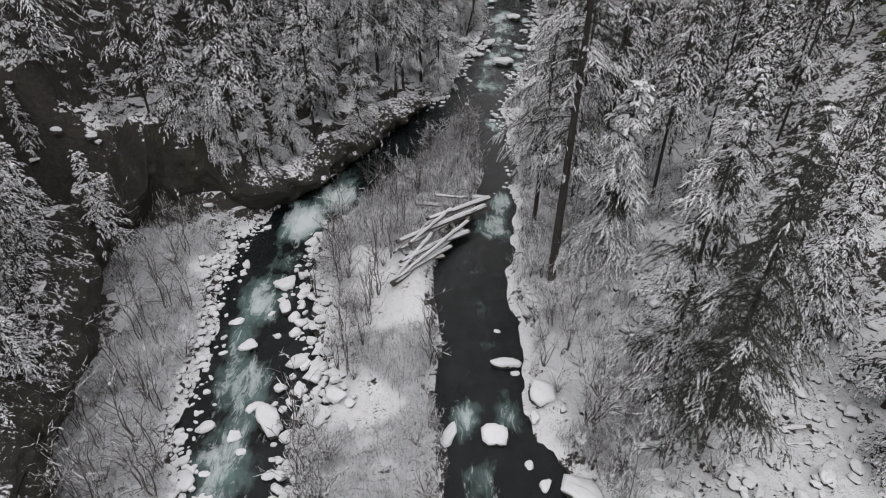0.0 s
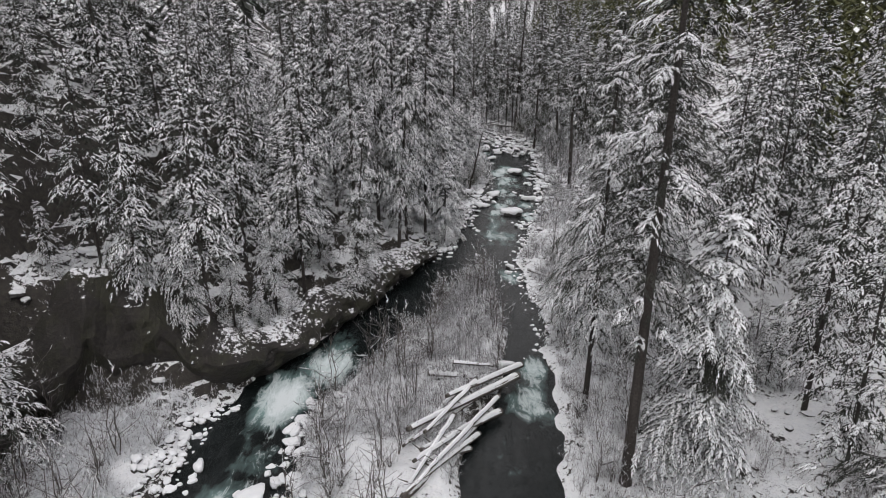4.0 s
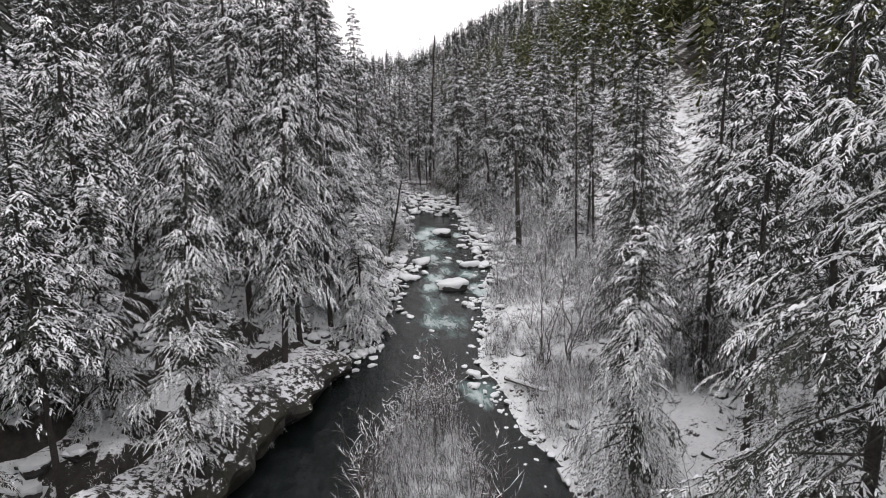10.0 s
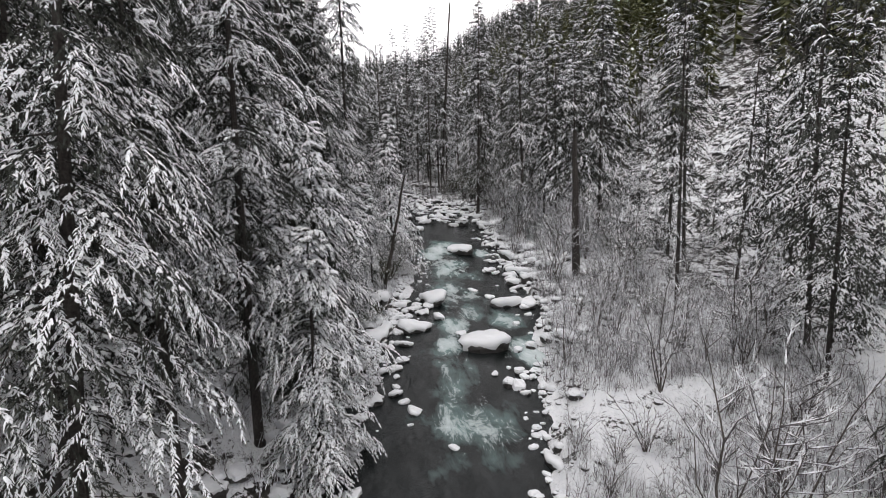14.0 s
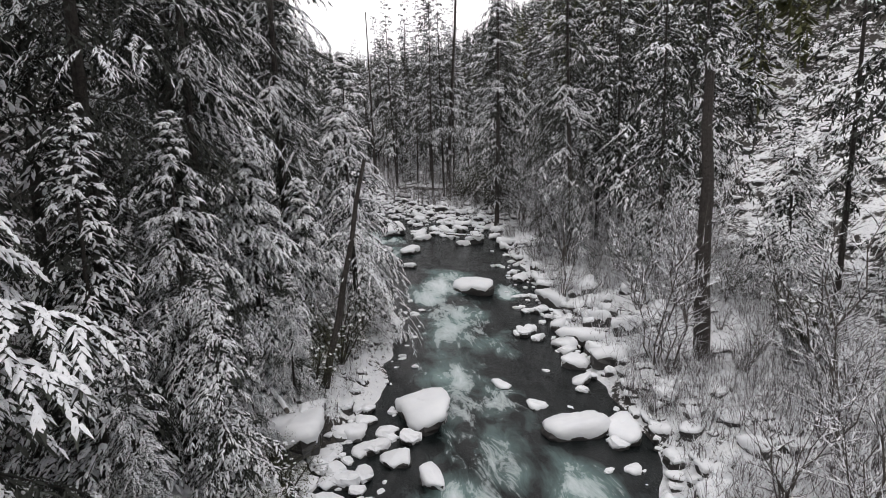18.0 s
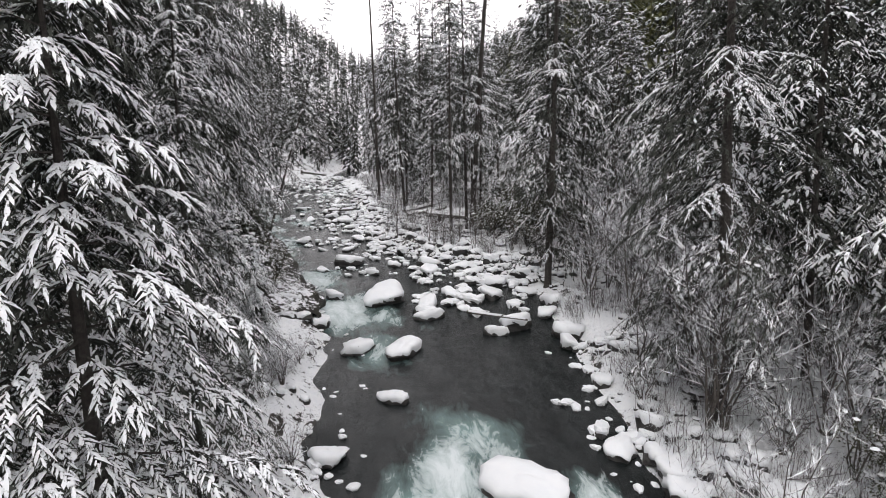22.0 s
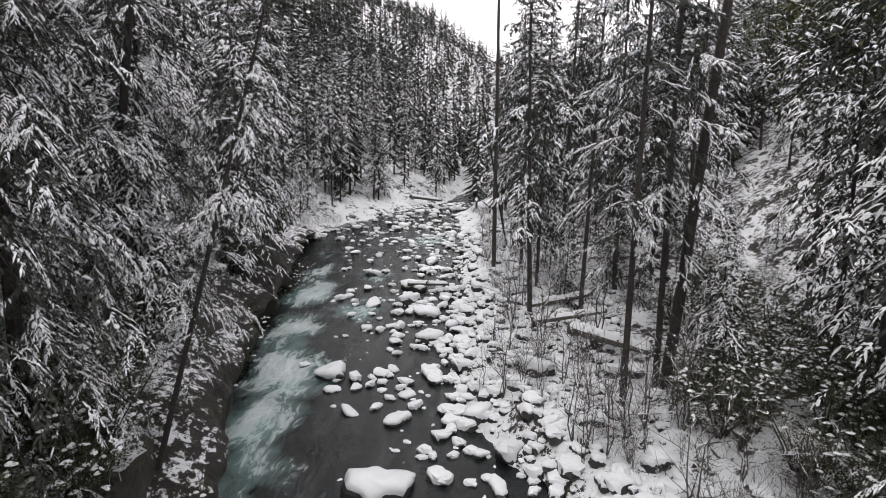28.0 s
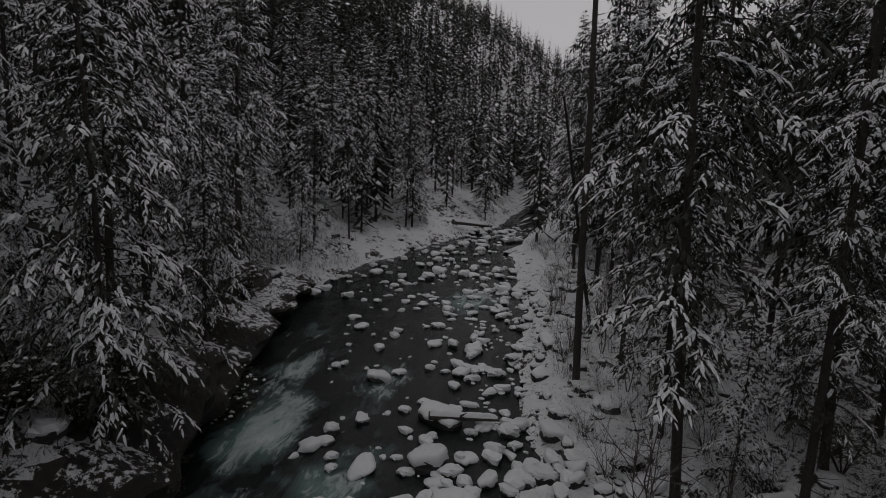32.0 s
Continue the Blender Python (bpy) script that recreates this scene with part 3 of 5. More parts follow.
def grid_faces(rows, cols):
    k = np.arange(rows * cols).reshape(rows, cols)
    return np.stack([k[:-1, :-1], k[:-1, 1:], k[1:, 1:], k[1:, :-1]], -1).reshape(-1, 4).tolist()


gx, gy = spaced(-900, 900, -34, 44, .55, 1.1), spaced(-700, 1500, 12, 235, .55, 1.08)
GX, GY = np.meshgrid(gx, gy)
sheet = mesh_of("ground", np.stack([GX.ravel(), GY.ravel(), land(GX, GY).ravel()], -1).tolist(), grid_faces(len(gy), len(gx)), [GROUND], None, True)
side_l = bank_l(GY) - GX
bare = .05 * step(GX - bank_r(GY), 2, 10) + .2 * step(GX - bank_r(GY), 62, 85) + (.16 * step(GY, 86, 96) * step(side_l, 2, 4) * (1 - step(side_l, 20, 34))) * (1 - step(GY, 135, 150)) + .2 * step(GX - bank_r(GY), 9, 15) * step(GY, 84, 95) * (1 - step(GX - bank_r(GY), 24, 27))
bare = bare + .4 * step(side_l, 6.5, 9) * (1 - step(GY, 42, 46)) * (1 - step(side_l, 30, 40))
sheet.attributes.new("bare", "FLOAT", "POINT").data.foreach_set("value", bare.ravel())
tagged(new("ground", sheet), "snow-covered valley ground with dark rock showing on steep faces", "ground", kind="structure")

# ---- rock walls over the water: an undercut foot, a jutting lip, a snowy brow ----
def rock_wall(name, line, label):
    """line: x, y and height along the foot; the wall faces the river on the right-hand side of its travel."""
    pts = np.array(line, float)
    far = np.concatenate([[0], np.cumsum(np.hypot(np.diff(pts[:, 0]), np.diff(pts[:, 1])))])
    along = np.arange(0, far[-1], .3)
    X, Y, H = (np.interp(along, far, pts[:, k]) for k in range(3))
    soft = np.ones(9) / 9
    X, Y = (np.convolve(np.pad(q, 4, "edge"), soft, "valid") for q in (X, Y))
    dx, dy = np.gradient(X), np.gradient(Y)
    n = np.hypot(dx, dy)
    nx, ny = dy / n, -dx / n
    H = H * (1 + .22 * rough(along, along * 0, 5, 31) + .12 * rough(along, along * 0, 1.7, 32))
    out = np.array((-1.3, -1.1, -.9, -.55, -.2, .15, .4, .5, .45, .5, .3, .1, -.3, -.7, -1.3, -2.0, -2.9, -4.0))
    up = np.array((-.3, -.08, .08, .18, .27, .36, .46, .55, .63, .71, .78, .86, .93, 1.0, 1.08, 1.16, 1.2, .9))
    O = out[None] + .45 * rough(along[:, None] + 0 * out, 7 * up[None] + 0 * along[:, None], 1.9, 33) + .3 * rough(along[:, None] + 0 * out, 5 * up[None] + 0 * along[:, None], .7, 34)
    O = O + .85 - .8 * np.abs(rough(along[:, None] + 0 * out, 3 * up[None] + 0 * along[:, None], 3.3, 35))
    foot = np.maximum(water(Y), np.minimum(land(X, Y), land(X + nx * 2, Y + ny * 2)))
    Z = foot[:, None] - .3 + H[:, None] * (up[None] + .05 * rough(along[:, None] + 0 * out, 4 * up[None] + 0 * along[:, None], 1.1, 36))
    v = np.stack([(X[:, None] + nx[:, None] * O).ravel(), (Y[:, None] + ny[:, None] * O).ravel(), Z.ravel()], -1)
    return tagged(new(name, mesh_of(name, v.tolist(), grid_faces(len(along), len(out)), [CLIFF], None, False)), label, "cliff", kind="structure")


rock_wall("rock_wall_pool", ((-21.5, 12, 3), (-23.6, 20, 4), (-26.4, 30, 4.5), (-30, 38, 5.5), (-31, 44, 6), (-28, 47.6, 7), (-23, 48.4, 6.5), (-19, 49.4, 4.6), (-16.2, 52.4, 3.5), (-13, 57.2, 3.3), (-9.6, 64, 3.2), (-6.6, 70.4, 2.9), (-4, 75.6, 2.3), (-2.4, 79, 1.2)), "dark undercut rock wall with moss beside the pool, snow on its ledges")
rock_wall("rock_wall_bend", ((6.4, 139, 1.2), (4, 145.4, 2.4), (2, 151.5, 3), (-1, 158, 3.5), (-3.4, 164, 3.7), (-5, 170.5, 3.7), (-6.4, 177, 3.5), (-8.6, 184, 2.9), (-10.6, 191, 2.2), (-11.2, 198, 1)), "dark undercut rock wall with moss along the river bend")

# ---- river surface ----
FALLS = ((-14.4, 48.5, 2.2, .9), (-11.5, 53.5, 2.4, .7), (-15.5, 36, 2.2, .55), (-14.5, 27.5, 2.4, .5), (-13.9, 21.5, 2.4, .5), (-14, 17, 2.4, .5),
         (5, 47.5, 1.8, .55), (6.2, 52, 1.6, .6), (1.6, 24.3, 1.2, .45), (4.4, 24.6, 1.2, .4), (2.4, 19.5, 1.4, .4), (6.5, 86.2, 2, .45), (2.2, 70, 1.6, .35), (7.1, 72, 1.4, .5))
FALLS += ((7.8, 85.2, 1.8, .5), (13.2, 93.1, 1.7, .7), (7.9, 95.3, 1.2, .7), (13.6, 125.5, 2.2, .55), (8.9, 99, 1.4, .6), (13.1, 99, 1.5, .5), (11.6, 115, 2.2, .5),
          (12.6, 124.5, 1.6, .75), (11.2, 122.4, 1.6, .6), (17.3, 122, 1.2, .6), (12.5, 118, 2.4, .55), (10.5, 108, 2.4, .45))
FALLS += ((5, 150.5, 2.4, .6), (7.9, 142.6, 2.6, .7), (.9, 164, 2.2, .55), (10.4, 140.8, 1.6, .5), (10, 136, 2, .4), (-3.4, 177.8, 2.4, .6), (-2, 170.4, 2.2, .55), (-.6, 164.6, 2.2, .6),
          (.8, 159.5, 2.2, .55), (3.2, 199.6, 2.6, .45), (-5, 184, 2, .45), (2, 156, 2, .4), (12, 106, 1.8, .45), (10.9, 101.8, 1.6, .45), (13.6, 112.5, 1.8, .4), (1.5, 175, 2.2, .45), (.5, 184, 2, .4))
ry = np.concatenate([np.arange(-60, 10, 2), np.arange(10, 245, .4), np.arange(245, 420, 4)])
frac = np.linspace(0, 1, 72)
RY = np.repeat(ry[:, None], len(frac), 1)
RX = (bank_l(ry) - 2.5)[:, None] * (1 - frac) + (bank_r(ry) + 2.5)[:, None] * frac
white = np.zeros_like(RX)
for fx, fy, fr, fs in FALLS:
    d2 = ((RX - fx) / fr) ** 2 + ((RY - fy) / (fr * 1.7)) ** 2
    white = np.maximum(white, fs * np.exp(-d2))
CHUTES = (((-11, 54), (-14.4, 48), (-15.6, 36), (-14.5, 28), (-14, 18), (-12, 5)), ((6.4, 53), (4.6, 46), (3.5, 34), (2.6, 24), (2.4, 12)),
          ((13.6, 128), (12.5, 122), (12, 117), (10.5, 108), (9, 100), (8, 95), (7.8, 86), (5, 80)), ((-7, 192), (-5, 185), (-3.4, 177), (-1.4, 168), (1, 160), (4, 152), (6.4, 146), (9, 140), (10.5, 135)))
for line, wide, power in zip(CHUTES, (2.4, 1.6, 2.0, 3.0), (.3, .14, .28, .28)):
    cy = [q[1] for q in line]
    cx = [q[0] for q in line]
    if cy[0] > cy[-1]:
        cx, cy = cx[::-1], cy[::-1]
    along = step(RY, cy[0], cy[0] + 4) * (1 - step(RY, cy[-1] - 4, cy[-1]))
    white = np.maximum(white, power * along * np.exp(-((RX - np.interp(RY, cy, cx) + 1.2 * rough(RX, RY, 6, 15)) / wide) ** 2))
RZ = water(RY) + (.03 + .12 * white) * rough(RX, RY, .9, 11) + .02 * rough(RX, RY, .45, 12)
sheet = mesh_of("river", np.stack([RX.ravel(), RY.ravel(), RZ.ravel()], -1).tolist(), grid_faces(len(ry), len(frac)), [RIVER], None, True)
sheet.attributes.new("foam", "FLOAT", "POINT").data.foreach_set("value", white.ravel())
tagged(new("river", sheet), "dark mountain river with pale green and white rapids", "river", kind="structure")
# ---- fir trees ----
TALL = [conifer_meshes(s, 34, 4.6, b, 150, 4, 7, .56, d, .8) for s, b, d in ((1, .26, .38), (2, .18, .5), (3, .3, .3))]
YOUNG = [conifer_meshes(s, 17, 3.5, b, 125, 4, 7, .75, d) for s, b, d in ((11, .03, .45), (12, .05, .6), (13, .08, .38))]
MID = [conifer_meshes(s, 32, 4.7, b, 145, 4, 6, .47, d, .55) for s, b, d in ((21, .16, .35), (22, .1, .46), (23, .24, .3))]
DARK = [conifer_meshes(s, 32, 4.9, b, 150, 4, 6, .4, d, .6, DARK_NEEDLES) for s, b, d in ((41, .16, .35), (42, .2, .4), (43, .14, .3))]
SMALL = [conifer_meshes(s, 15, 3.4, b, 85, 4, 6, .65, d, .8) for s, b, d in ((26, .03, .42), (27, .05, .55), (28, .04, .32))]
SPARSE = [conifer_meshes(s, 36, 3.6, b, 100, 4, 7, .34, d, .55) for s, b, d in ((31, .28, .25), (32, .2, .33))]
NEAR = [conifer_meshes(s, 34, 4.6, b, 150, 11, 12, .6, d, .8) for s, b, d in ((5, .24, .5), (6, .17, .4))]
NEAR_LOW = [conifer_meshes(s, 30, 4.6, b, 165, 11, 12, .5, d, .8) for s, b, d in ((9, .03, .55), (10, .05, .45))]
LADEN = [conifer_meshes(18, 16, 3.9, .04, 95, 11, 13, .9, .5)]
NEAR_DARK = [conifer_meshes(s, 34, 5, b, 160, 11, 12, .29, d, .8, DARK_NEEDLES) for s, b, d in ((7, .08, .37),)]
FLAT_FIR = [conifer_meshes(72, 30, 5.6, .06, 200, 12, 13, .55, .4, .9)]
SHADY = [conifer_meshes(71, 30, 5.4, .15, 215, 13, 13, .2, .5, .9, DARK_NEEDLES)]
NEAR_YOUNG = [conifer_meshes(s, 17, 3.5, b, 125, 9, 12, .74, d) for s, b, d in ((14, .03, .55),)]
NEAR_THIN = [conifer_meshes(s, 36, 3.2, b, 105, 9, 10, .38, d, .5, DARK_NEEDLES) for s, b, d in ((33, .18, .28),)]
WHITE = [conifer_meshes(s, 12, 3.2, .03, 110, 9, 12, 1.0, d) for s, d in ((16, .55),)]
OLD_THIN = [conifer_meshes(35, 36, 3.2, .26, 110, 9, 12, .36, .3, .92, DARK_NEEDLES)]
PATH = [(t, (Matrix.Translation((0, 0, EYE)) @ pose(0, 0, 0, TILT, LEAN, TURN)) @ Vector((METRES * x, METRES * y, METRES * z))) for t, x, y, z, *_ in ROWS]
standing = []


def clear_of_path(x, y, need):
    return all((q.x - x) ** 2 + (q.y - y) ** 2 > need * need for _, q in PATH)


def plant(kinds, base, rows, label, group):
    for i, (x, y, h, *lean) in enumerate(rows):
        conifer(kinds[i % len(kinds)], x, y, h / base, (i * 137) % 360, label, group, (random.uniform(-1, 1), lean[0] if lean else random.uniform(-1.2, 1.2)))
        standing.append((x, y, 2.0))


TALL_LABEL, YOUNG_LABEL = "tall snow-laden fir tree beside the river", "young fir bending under heavy fresh snow"
THIN_LABEL = "tall thin fir with bare lower trunk and sparse snowy boughs"
plant(NEAR, 34, ((8.8, 45.3, 28), (13.6, 50.5, 26), (-9.5, 80, 31), (-5.9, 80.5, 26), (-11.5, 72.5, 28), (-8, 87.5, 32), (-14.5, 78, 28), (-10.8, 63.3, 22, 5), (-6.8, 74, 30, 4), (-3.4, 84, 29), (-5.5, 94, 35)), TALL_LABEL, "riverside firs")
plant(NEAR_LOW, 30, ((-.8, 143.7, 28), (-3.6, 140, 28), (-.9, 149, 27), (-5.6, 158, 30, 7), (4.4, 122.5, 17), (1.9, 117.8, 33), (-.4, 107.5, 27), (.4, 129, 22)), TALL_LABEL, "riverside firs")
plant(NEAR_DARK, 34, ((16.8, 68.4, 24), (22.8, 144.5, 34), (24.2, 125.9, 31), (21.5, 67, 27), (-1.2, 130, 35), (-1.5, 123, 33), (-3, 104, 35), (-2.6, 112, 37)), "tall dark fir with little snow beside the river", "riverside firs")
plant(SHADY, 30, ((15.6, 20.6, 22.5),), "dense dark green fir with little snow on the flat", "riverside firs")
plant(FLAT_FIR, 30, ((14.6, 25, 22.5),), "full fir with layered snowy boughs on the flat", "riverside firs")
plant(LADEN, 16, ((6.1, 114.2, 15.6),), "fir bowed down by thick fresh snow at the water's edge", "riverside firs")
plant(TALL, 34, ((22, 50.5, 25), (24.5, 44, 24), (19, 60, 27), (-20.6, 51.5, 24), (-20.3, 60.2, 19), (-15.2, 61, 20), (-16, 69.5, 26), (-25, 50, 20)), TALL_LABEL, "riverside firs")
plant(TALL, 34, ((-5, 136, 38), (-9, 145, 36), (-10.5, 93, 36), (-12, 152, 35), (-3.9, 149.3, 28), (-9.8, 175.4, 24), (-11, 168, 26), (-12, 180, 24), (-13, 190, 25)), TALL_LABEL, "riverside firs")
plant(DARK, 32, ((-8, 100, 38), (-7, 108, 38), (-4.5, 118, 39), (-6, 127, 38), (-25.2, 19.5, 12), (-26.6, 23.6, 13), (-27.6, 27.5, 13), (-29.4, 31.8, 14), (-28.6, 26, 14), (-29, 30, 15), (-30.6, 34.6, 16), (-29, 21.6, 13), (-32, 28, 16), (31, 119, 30), (34.5, 126, 31), (29, 127, 28), (27.5, 118.5, 26), (38, 132, 30), (30, 88, 30), (29, 131.5, 32), (36, 135, 30), (20.5, 178.6, 31), (13.5, 197, 27), (15, 205, 28), (24, 182, 28), (11, 210, 24), (19, 196, 28)), "tall dark fir with little snow beside the river", "riverside firs")
plant(OLD_THIN, 36, ((9.4, 38, 40),), THIN_LABEL, "riverside firs")
plant(NEAR_THIN, 36, ((17.2, 172.4, 30), (18, 161.5, 33), (20, 163.6, 35), (23, 171, 30), (26, 96, 30), (13.4, 186, 28)), THIN_LABEL, "riverside firs")
plant(SPARSE, 36, ((31, 142, 30), (35, 111, 32), (33.2, 105.6, 31), (17, 186, 34), (22, 190, 34), (10.5, 233, 30), (13, 231, 28), (28, 160, 33), (14.5, 222, 30), (20, 215, 32)), THIN_LABEL, "riverside firs")
plant(NEAR_YOUNG, 17, ((10.6, 57.4, 14.5), (.3, 101.5, 12), (3.2, 105, 5.5), (.6, 96.5, 7), (.2, 138.6, 9), (2.2, 101.6, 4.5), (-9.6, 66, 6.5), (-7.6, 69.5, 5.5), (-14.5, 66, 13), (-17, 57, 12), (-19.4, 53, 10), (-22, 50.8, 12), (-17.8, 55, 6), (-24.8, 49.6, 9), (-15.4, 57.6, 5), (.2, 136, 12), (-9.2, 70.4, 8), (-2.2, 150.5, 7), (-6.2, 157, 8), (-8.6, 163, 9)), YOUNG_LABEL, "young firs")
plant(WHITE, 12, ((14.3, 39.4, 16.5), (-.7, 91.3, 14.8), (-.7, 82.8, 12), (-2.4, 88.4, 11.5), (4.4, 131.8, 6.5), (2.4, 135.4, 7), (1.6, 108, 11), (3.4, 111.5, 9), (-1.6, 114.6, 9), (-9.2, 166, 9), (-10.6, 171, 10)), "young fir wrapped in thick snow on the bank", "young firs")
plant(YOUNG, 17, ((-33, 38, 13), (-32, 33.5, 12), (-29.5, 28, 9), (-29, 40, 11), (-31, 34, 13), (-27, 24, 12), (-30, 18, 12), (26, 30, 16), (-17.5, 64, 13), (-1.4, 99, 12), (1.8, 99, 8), (32, 111.6, 12), (30, 122, 13), (26, 19, 12), (29, 24, 14)), YOUNG_LABEL, "young firs")

# the forest on both slopes
rng = random.Random(5)


def forest(n, kinds, ys, offs, left, lo, hi, base, gap, label, group):
    done = tries = 0
    while done < n and tries < n * 60:
        tries += 1
        y = rng.uniform(*ys)
        off = offs[0] + (offs[1] - offs[0]) * rng.random() ** 1.3
        x = float(bank_l(y)) - off if left else float(bank_r(y)) + off
        if left and 49 < y < 78 and off < 13 or left and y < 47 and off < 7.5 + 4 * step(y, 20, 42) or left and 45 < y < 82 and off < 2.5:
            continue
        if not left and (72 < y < 132 and off < 15 or y < 40 and x < 22 or 118 < y < 150 and 25 < off < 50):
            continue
        if not left and 88 < y < 140 and kinds is not SMALL and abs((x - 14) * .762 - (y - 90) * .648) < 6.5:
            continue
        if not left and 36 < x < 57 and 104 < y < 141 and kinds is not SMALL:
            continue
        if not clear_of_path(x, y, 13) or any((a - x) ** 2 + (b - y) ** 2 < ((c + gap) * .5) ** 2 for a, b, c in standing):
            continue
        if kinds is not SMALL and not clear_of_path(x, y, 17):
            continue
        conifer(kinds[rng.randrange(len(kinds))], x, y, rng.uniform(lo, hi) / base, rng.uniform(0, 360), label, group, (rng.uniform(-2, 2), rng.uniform(-2, 2)), name="fir_sapling" if kinds is SMALL else "fir_tree")
        standing.append((x, y, gap))
        done += 1


forest(54, MID, (20, 260), (1, 42), True, 14, 27, 32, 4.2, "snow-dusted fir of the valley forest", "valley forest")
forest(14, MID, (15, 75), (5, 46), False, 20, 33, 32, 4.6, "snow-dusted fir of the valley forest", "valley forest")
forest(44, DARK, (46, 230), (4, 34), True, 18, 30, 32, 4, "dark fir of the valley forest with little snow", "valley forest")
forest(50, DARK, (60, 262), (4, 46), False, 20, 33, 32, 4.4, "dark fir of the valley forest with little snow", "valley forest")
forest(26, DARK, (100, 165), (4, 24), False, 18, 30, 32, 4, "dark fir of the valley forest with little snow", "valley forest")
forest(40, SMALL, (45, 230), (3.2, 22), True, 4, 12, 15, 2.2, "small fir laden with snow on the slope", "understory firs")
forest(30, SMALL, (28, 78), (2.5, 26), False, 3, 9, 15, 2.2, "small fir laden with snow on the flat", "understory firs")
forest(16, SMALL, (40, 84), (9, 26), True, 3, 8, 15, 1.8, "small fir laden with snow on the slope", "understory firs")
forest(22, SMALL, (148, 205), (2.4, 8), True, 3, 8, 15, 1.6, "small fir laden with snow on the slope", "understory firs")
forest(14, SMALL, (96, 116), (.5, 7), True, 3, 7, 15, 1.6, "small fir laden with snow on the slope", "understory firs")
forest(34, SMALL, (84, 200), (5, 30), False, 3, 10, 15, 2.5, "small fir laden with snow on the flat", "understory firs")
forest(12, SPARSE, (60, 250), (4, 40), False, 26, 36, 36, 4, "tall thin fir with sparse snowy boughs", "valley forest")
forest(12, SPARSE, (60, 250), (4, 40), True, 20, 30, 36, 4, "tall thin fir with sparse snowy boughs", "valley forest")


forest(30, MID, (34, 86), (14, 40), True, 13, 24, 32, 3.6, "snow-dusted fir of the valley forest", "valley forest")


# far woods: many small firs in a few sheets
def far_woods(name, label, spots, mats, load=.6):
    v, f, idx = [], [], []
    r = random.Random(len(spots))
    for x, y, h in spots:
        z0 = float(land(x, y)) - .5
        wide = h * r.uniform(.12, .17)
        n = 110 if abs(x - 20) < 62 and y < 330 else 40
        thin = .62 if n > 100 else 1
        a = r.random() * 6
        m = len(v)
        tw = h * .008 + .03
        v += [(x - tw, y, z0), (x + tw, y, z0), (x, y + tw, z0), (x, y, z0 + h)]
        f += [(m, m + 1, m + 3), (m + 1, m + 2, m + 3), (m + 2, m, m + 3)]
        idx += [0, 0, 0]
        for k in range(n):
            u = k / n
            a += 2.4 + r.uniform(-.4, .4)
            c, s = math.cos(a), math.sin(a)
            zt = z0 + h * (.12 + .88 * u ** .92)
            q = (wide * min(1, (1 - u) * 1.3 + .03) + .15) * r.uniform(.4, 1.2) * (.5 + .5 * thin)
            w, drop = q * .3 * thin, q * r.uniform(.1, .7)
            m = len(v)
            v += [(x, y, zt + .1 * q), (x + c * q * .6 - s * w, y + s * q * .6 + c * w, zt - drop * .6), (x + c * q, y + s * q, zt - drop), (x + c * q * .6 + s * w, y + s * q * .6 - c * w, zt - drop * .6)]
            f.append((m, m + 1, m + 2, m + 3))
            idx.append(0)
            if r.random() < load:
                e, g = r.uniform(.1, .4), .05 + .05 * q
                m = len(v)
                v += [(x + c * q * e, y + s * q * e, zt - drop * e + g), (x + c * q * .65 - s * w * .8, y + s * q * .65 + c * w * .8, zt - drop * .65 + g), (x + c * q * 1.02, y + s * q * 1.02, zt - drop + g), (x + c * q * .65 + s * w * .8, y + s * q * .65 - c * w * .8, zt - drop * .65 + g)]
                f.append((m, m + 1, m + 2, m + 3))
                idx.append(1)
    return tagged(new(name, mesh_of(name, v, f, mats, idx)), label, "forest", kind="stuff")


def spots(n, seed, xs, ys, off):
    r, out = random.Random(seed), []
    while len(out) < n:
        x, y = r.uniform(*xs), r.uniform(*ys)
        d = max(float(bank_l(y)) - x, x - float(bank_r(y)))
        if d > off and not (104 < y < 150 and 15 < x - float(bank_r(y)) < 52):
            out.append((x, y, r.uniform(16, 30)))
    return out


far_woods("forest_left_slope", "dense snow-dusted conifer forest on the steep slope", spots(820, 1, (-190, -20), (-20, 420), 36), [NEEDLES, BOUGH_SNOW], .45)
far_woods("forest_valley_head", "distant snow-dusted conifer forest closing the valley", spots(2000, 2, (-160, 230), (256, 720), -60), [NEEDLES, BOUGH_SNOW])
far_woods("forest_right_slope", "olive green conifer forest with little snow on the slope", spots(1700, 3, (45, 190), (-20, 420), 40), [OLIVE, BOUGH_SNOW], .28)

far_woods("forest_river_head", "snow-dusted conifers lining the upper river", [(x, y, h * .8) for x, y, h in spots(420, 9, (-46, 66), (214, 330), 2)], [NEEDLES, BOUGH_SNOW])

# ---- bare brush ----
BRUSH = [bare_tree_meshes(s, 3.0, 11, .55, 7, 8, .75) for s in (41, 42, 43)]
ALDER = [bare_tree_meshes(s, 8.5, 5, .34, 15, 16, .9, .01) for s in (51, 52, 53)]
SAPLING = [bare_tree_meshes(s, 6.0, 3, .14, 9, 5, .35) for s in (61, 62)]


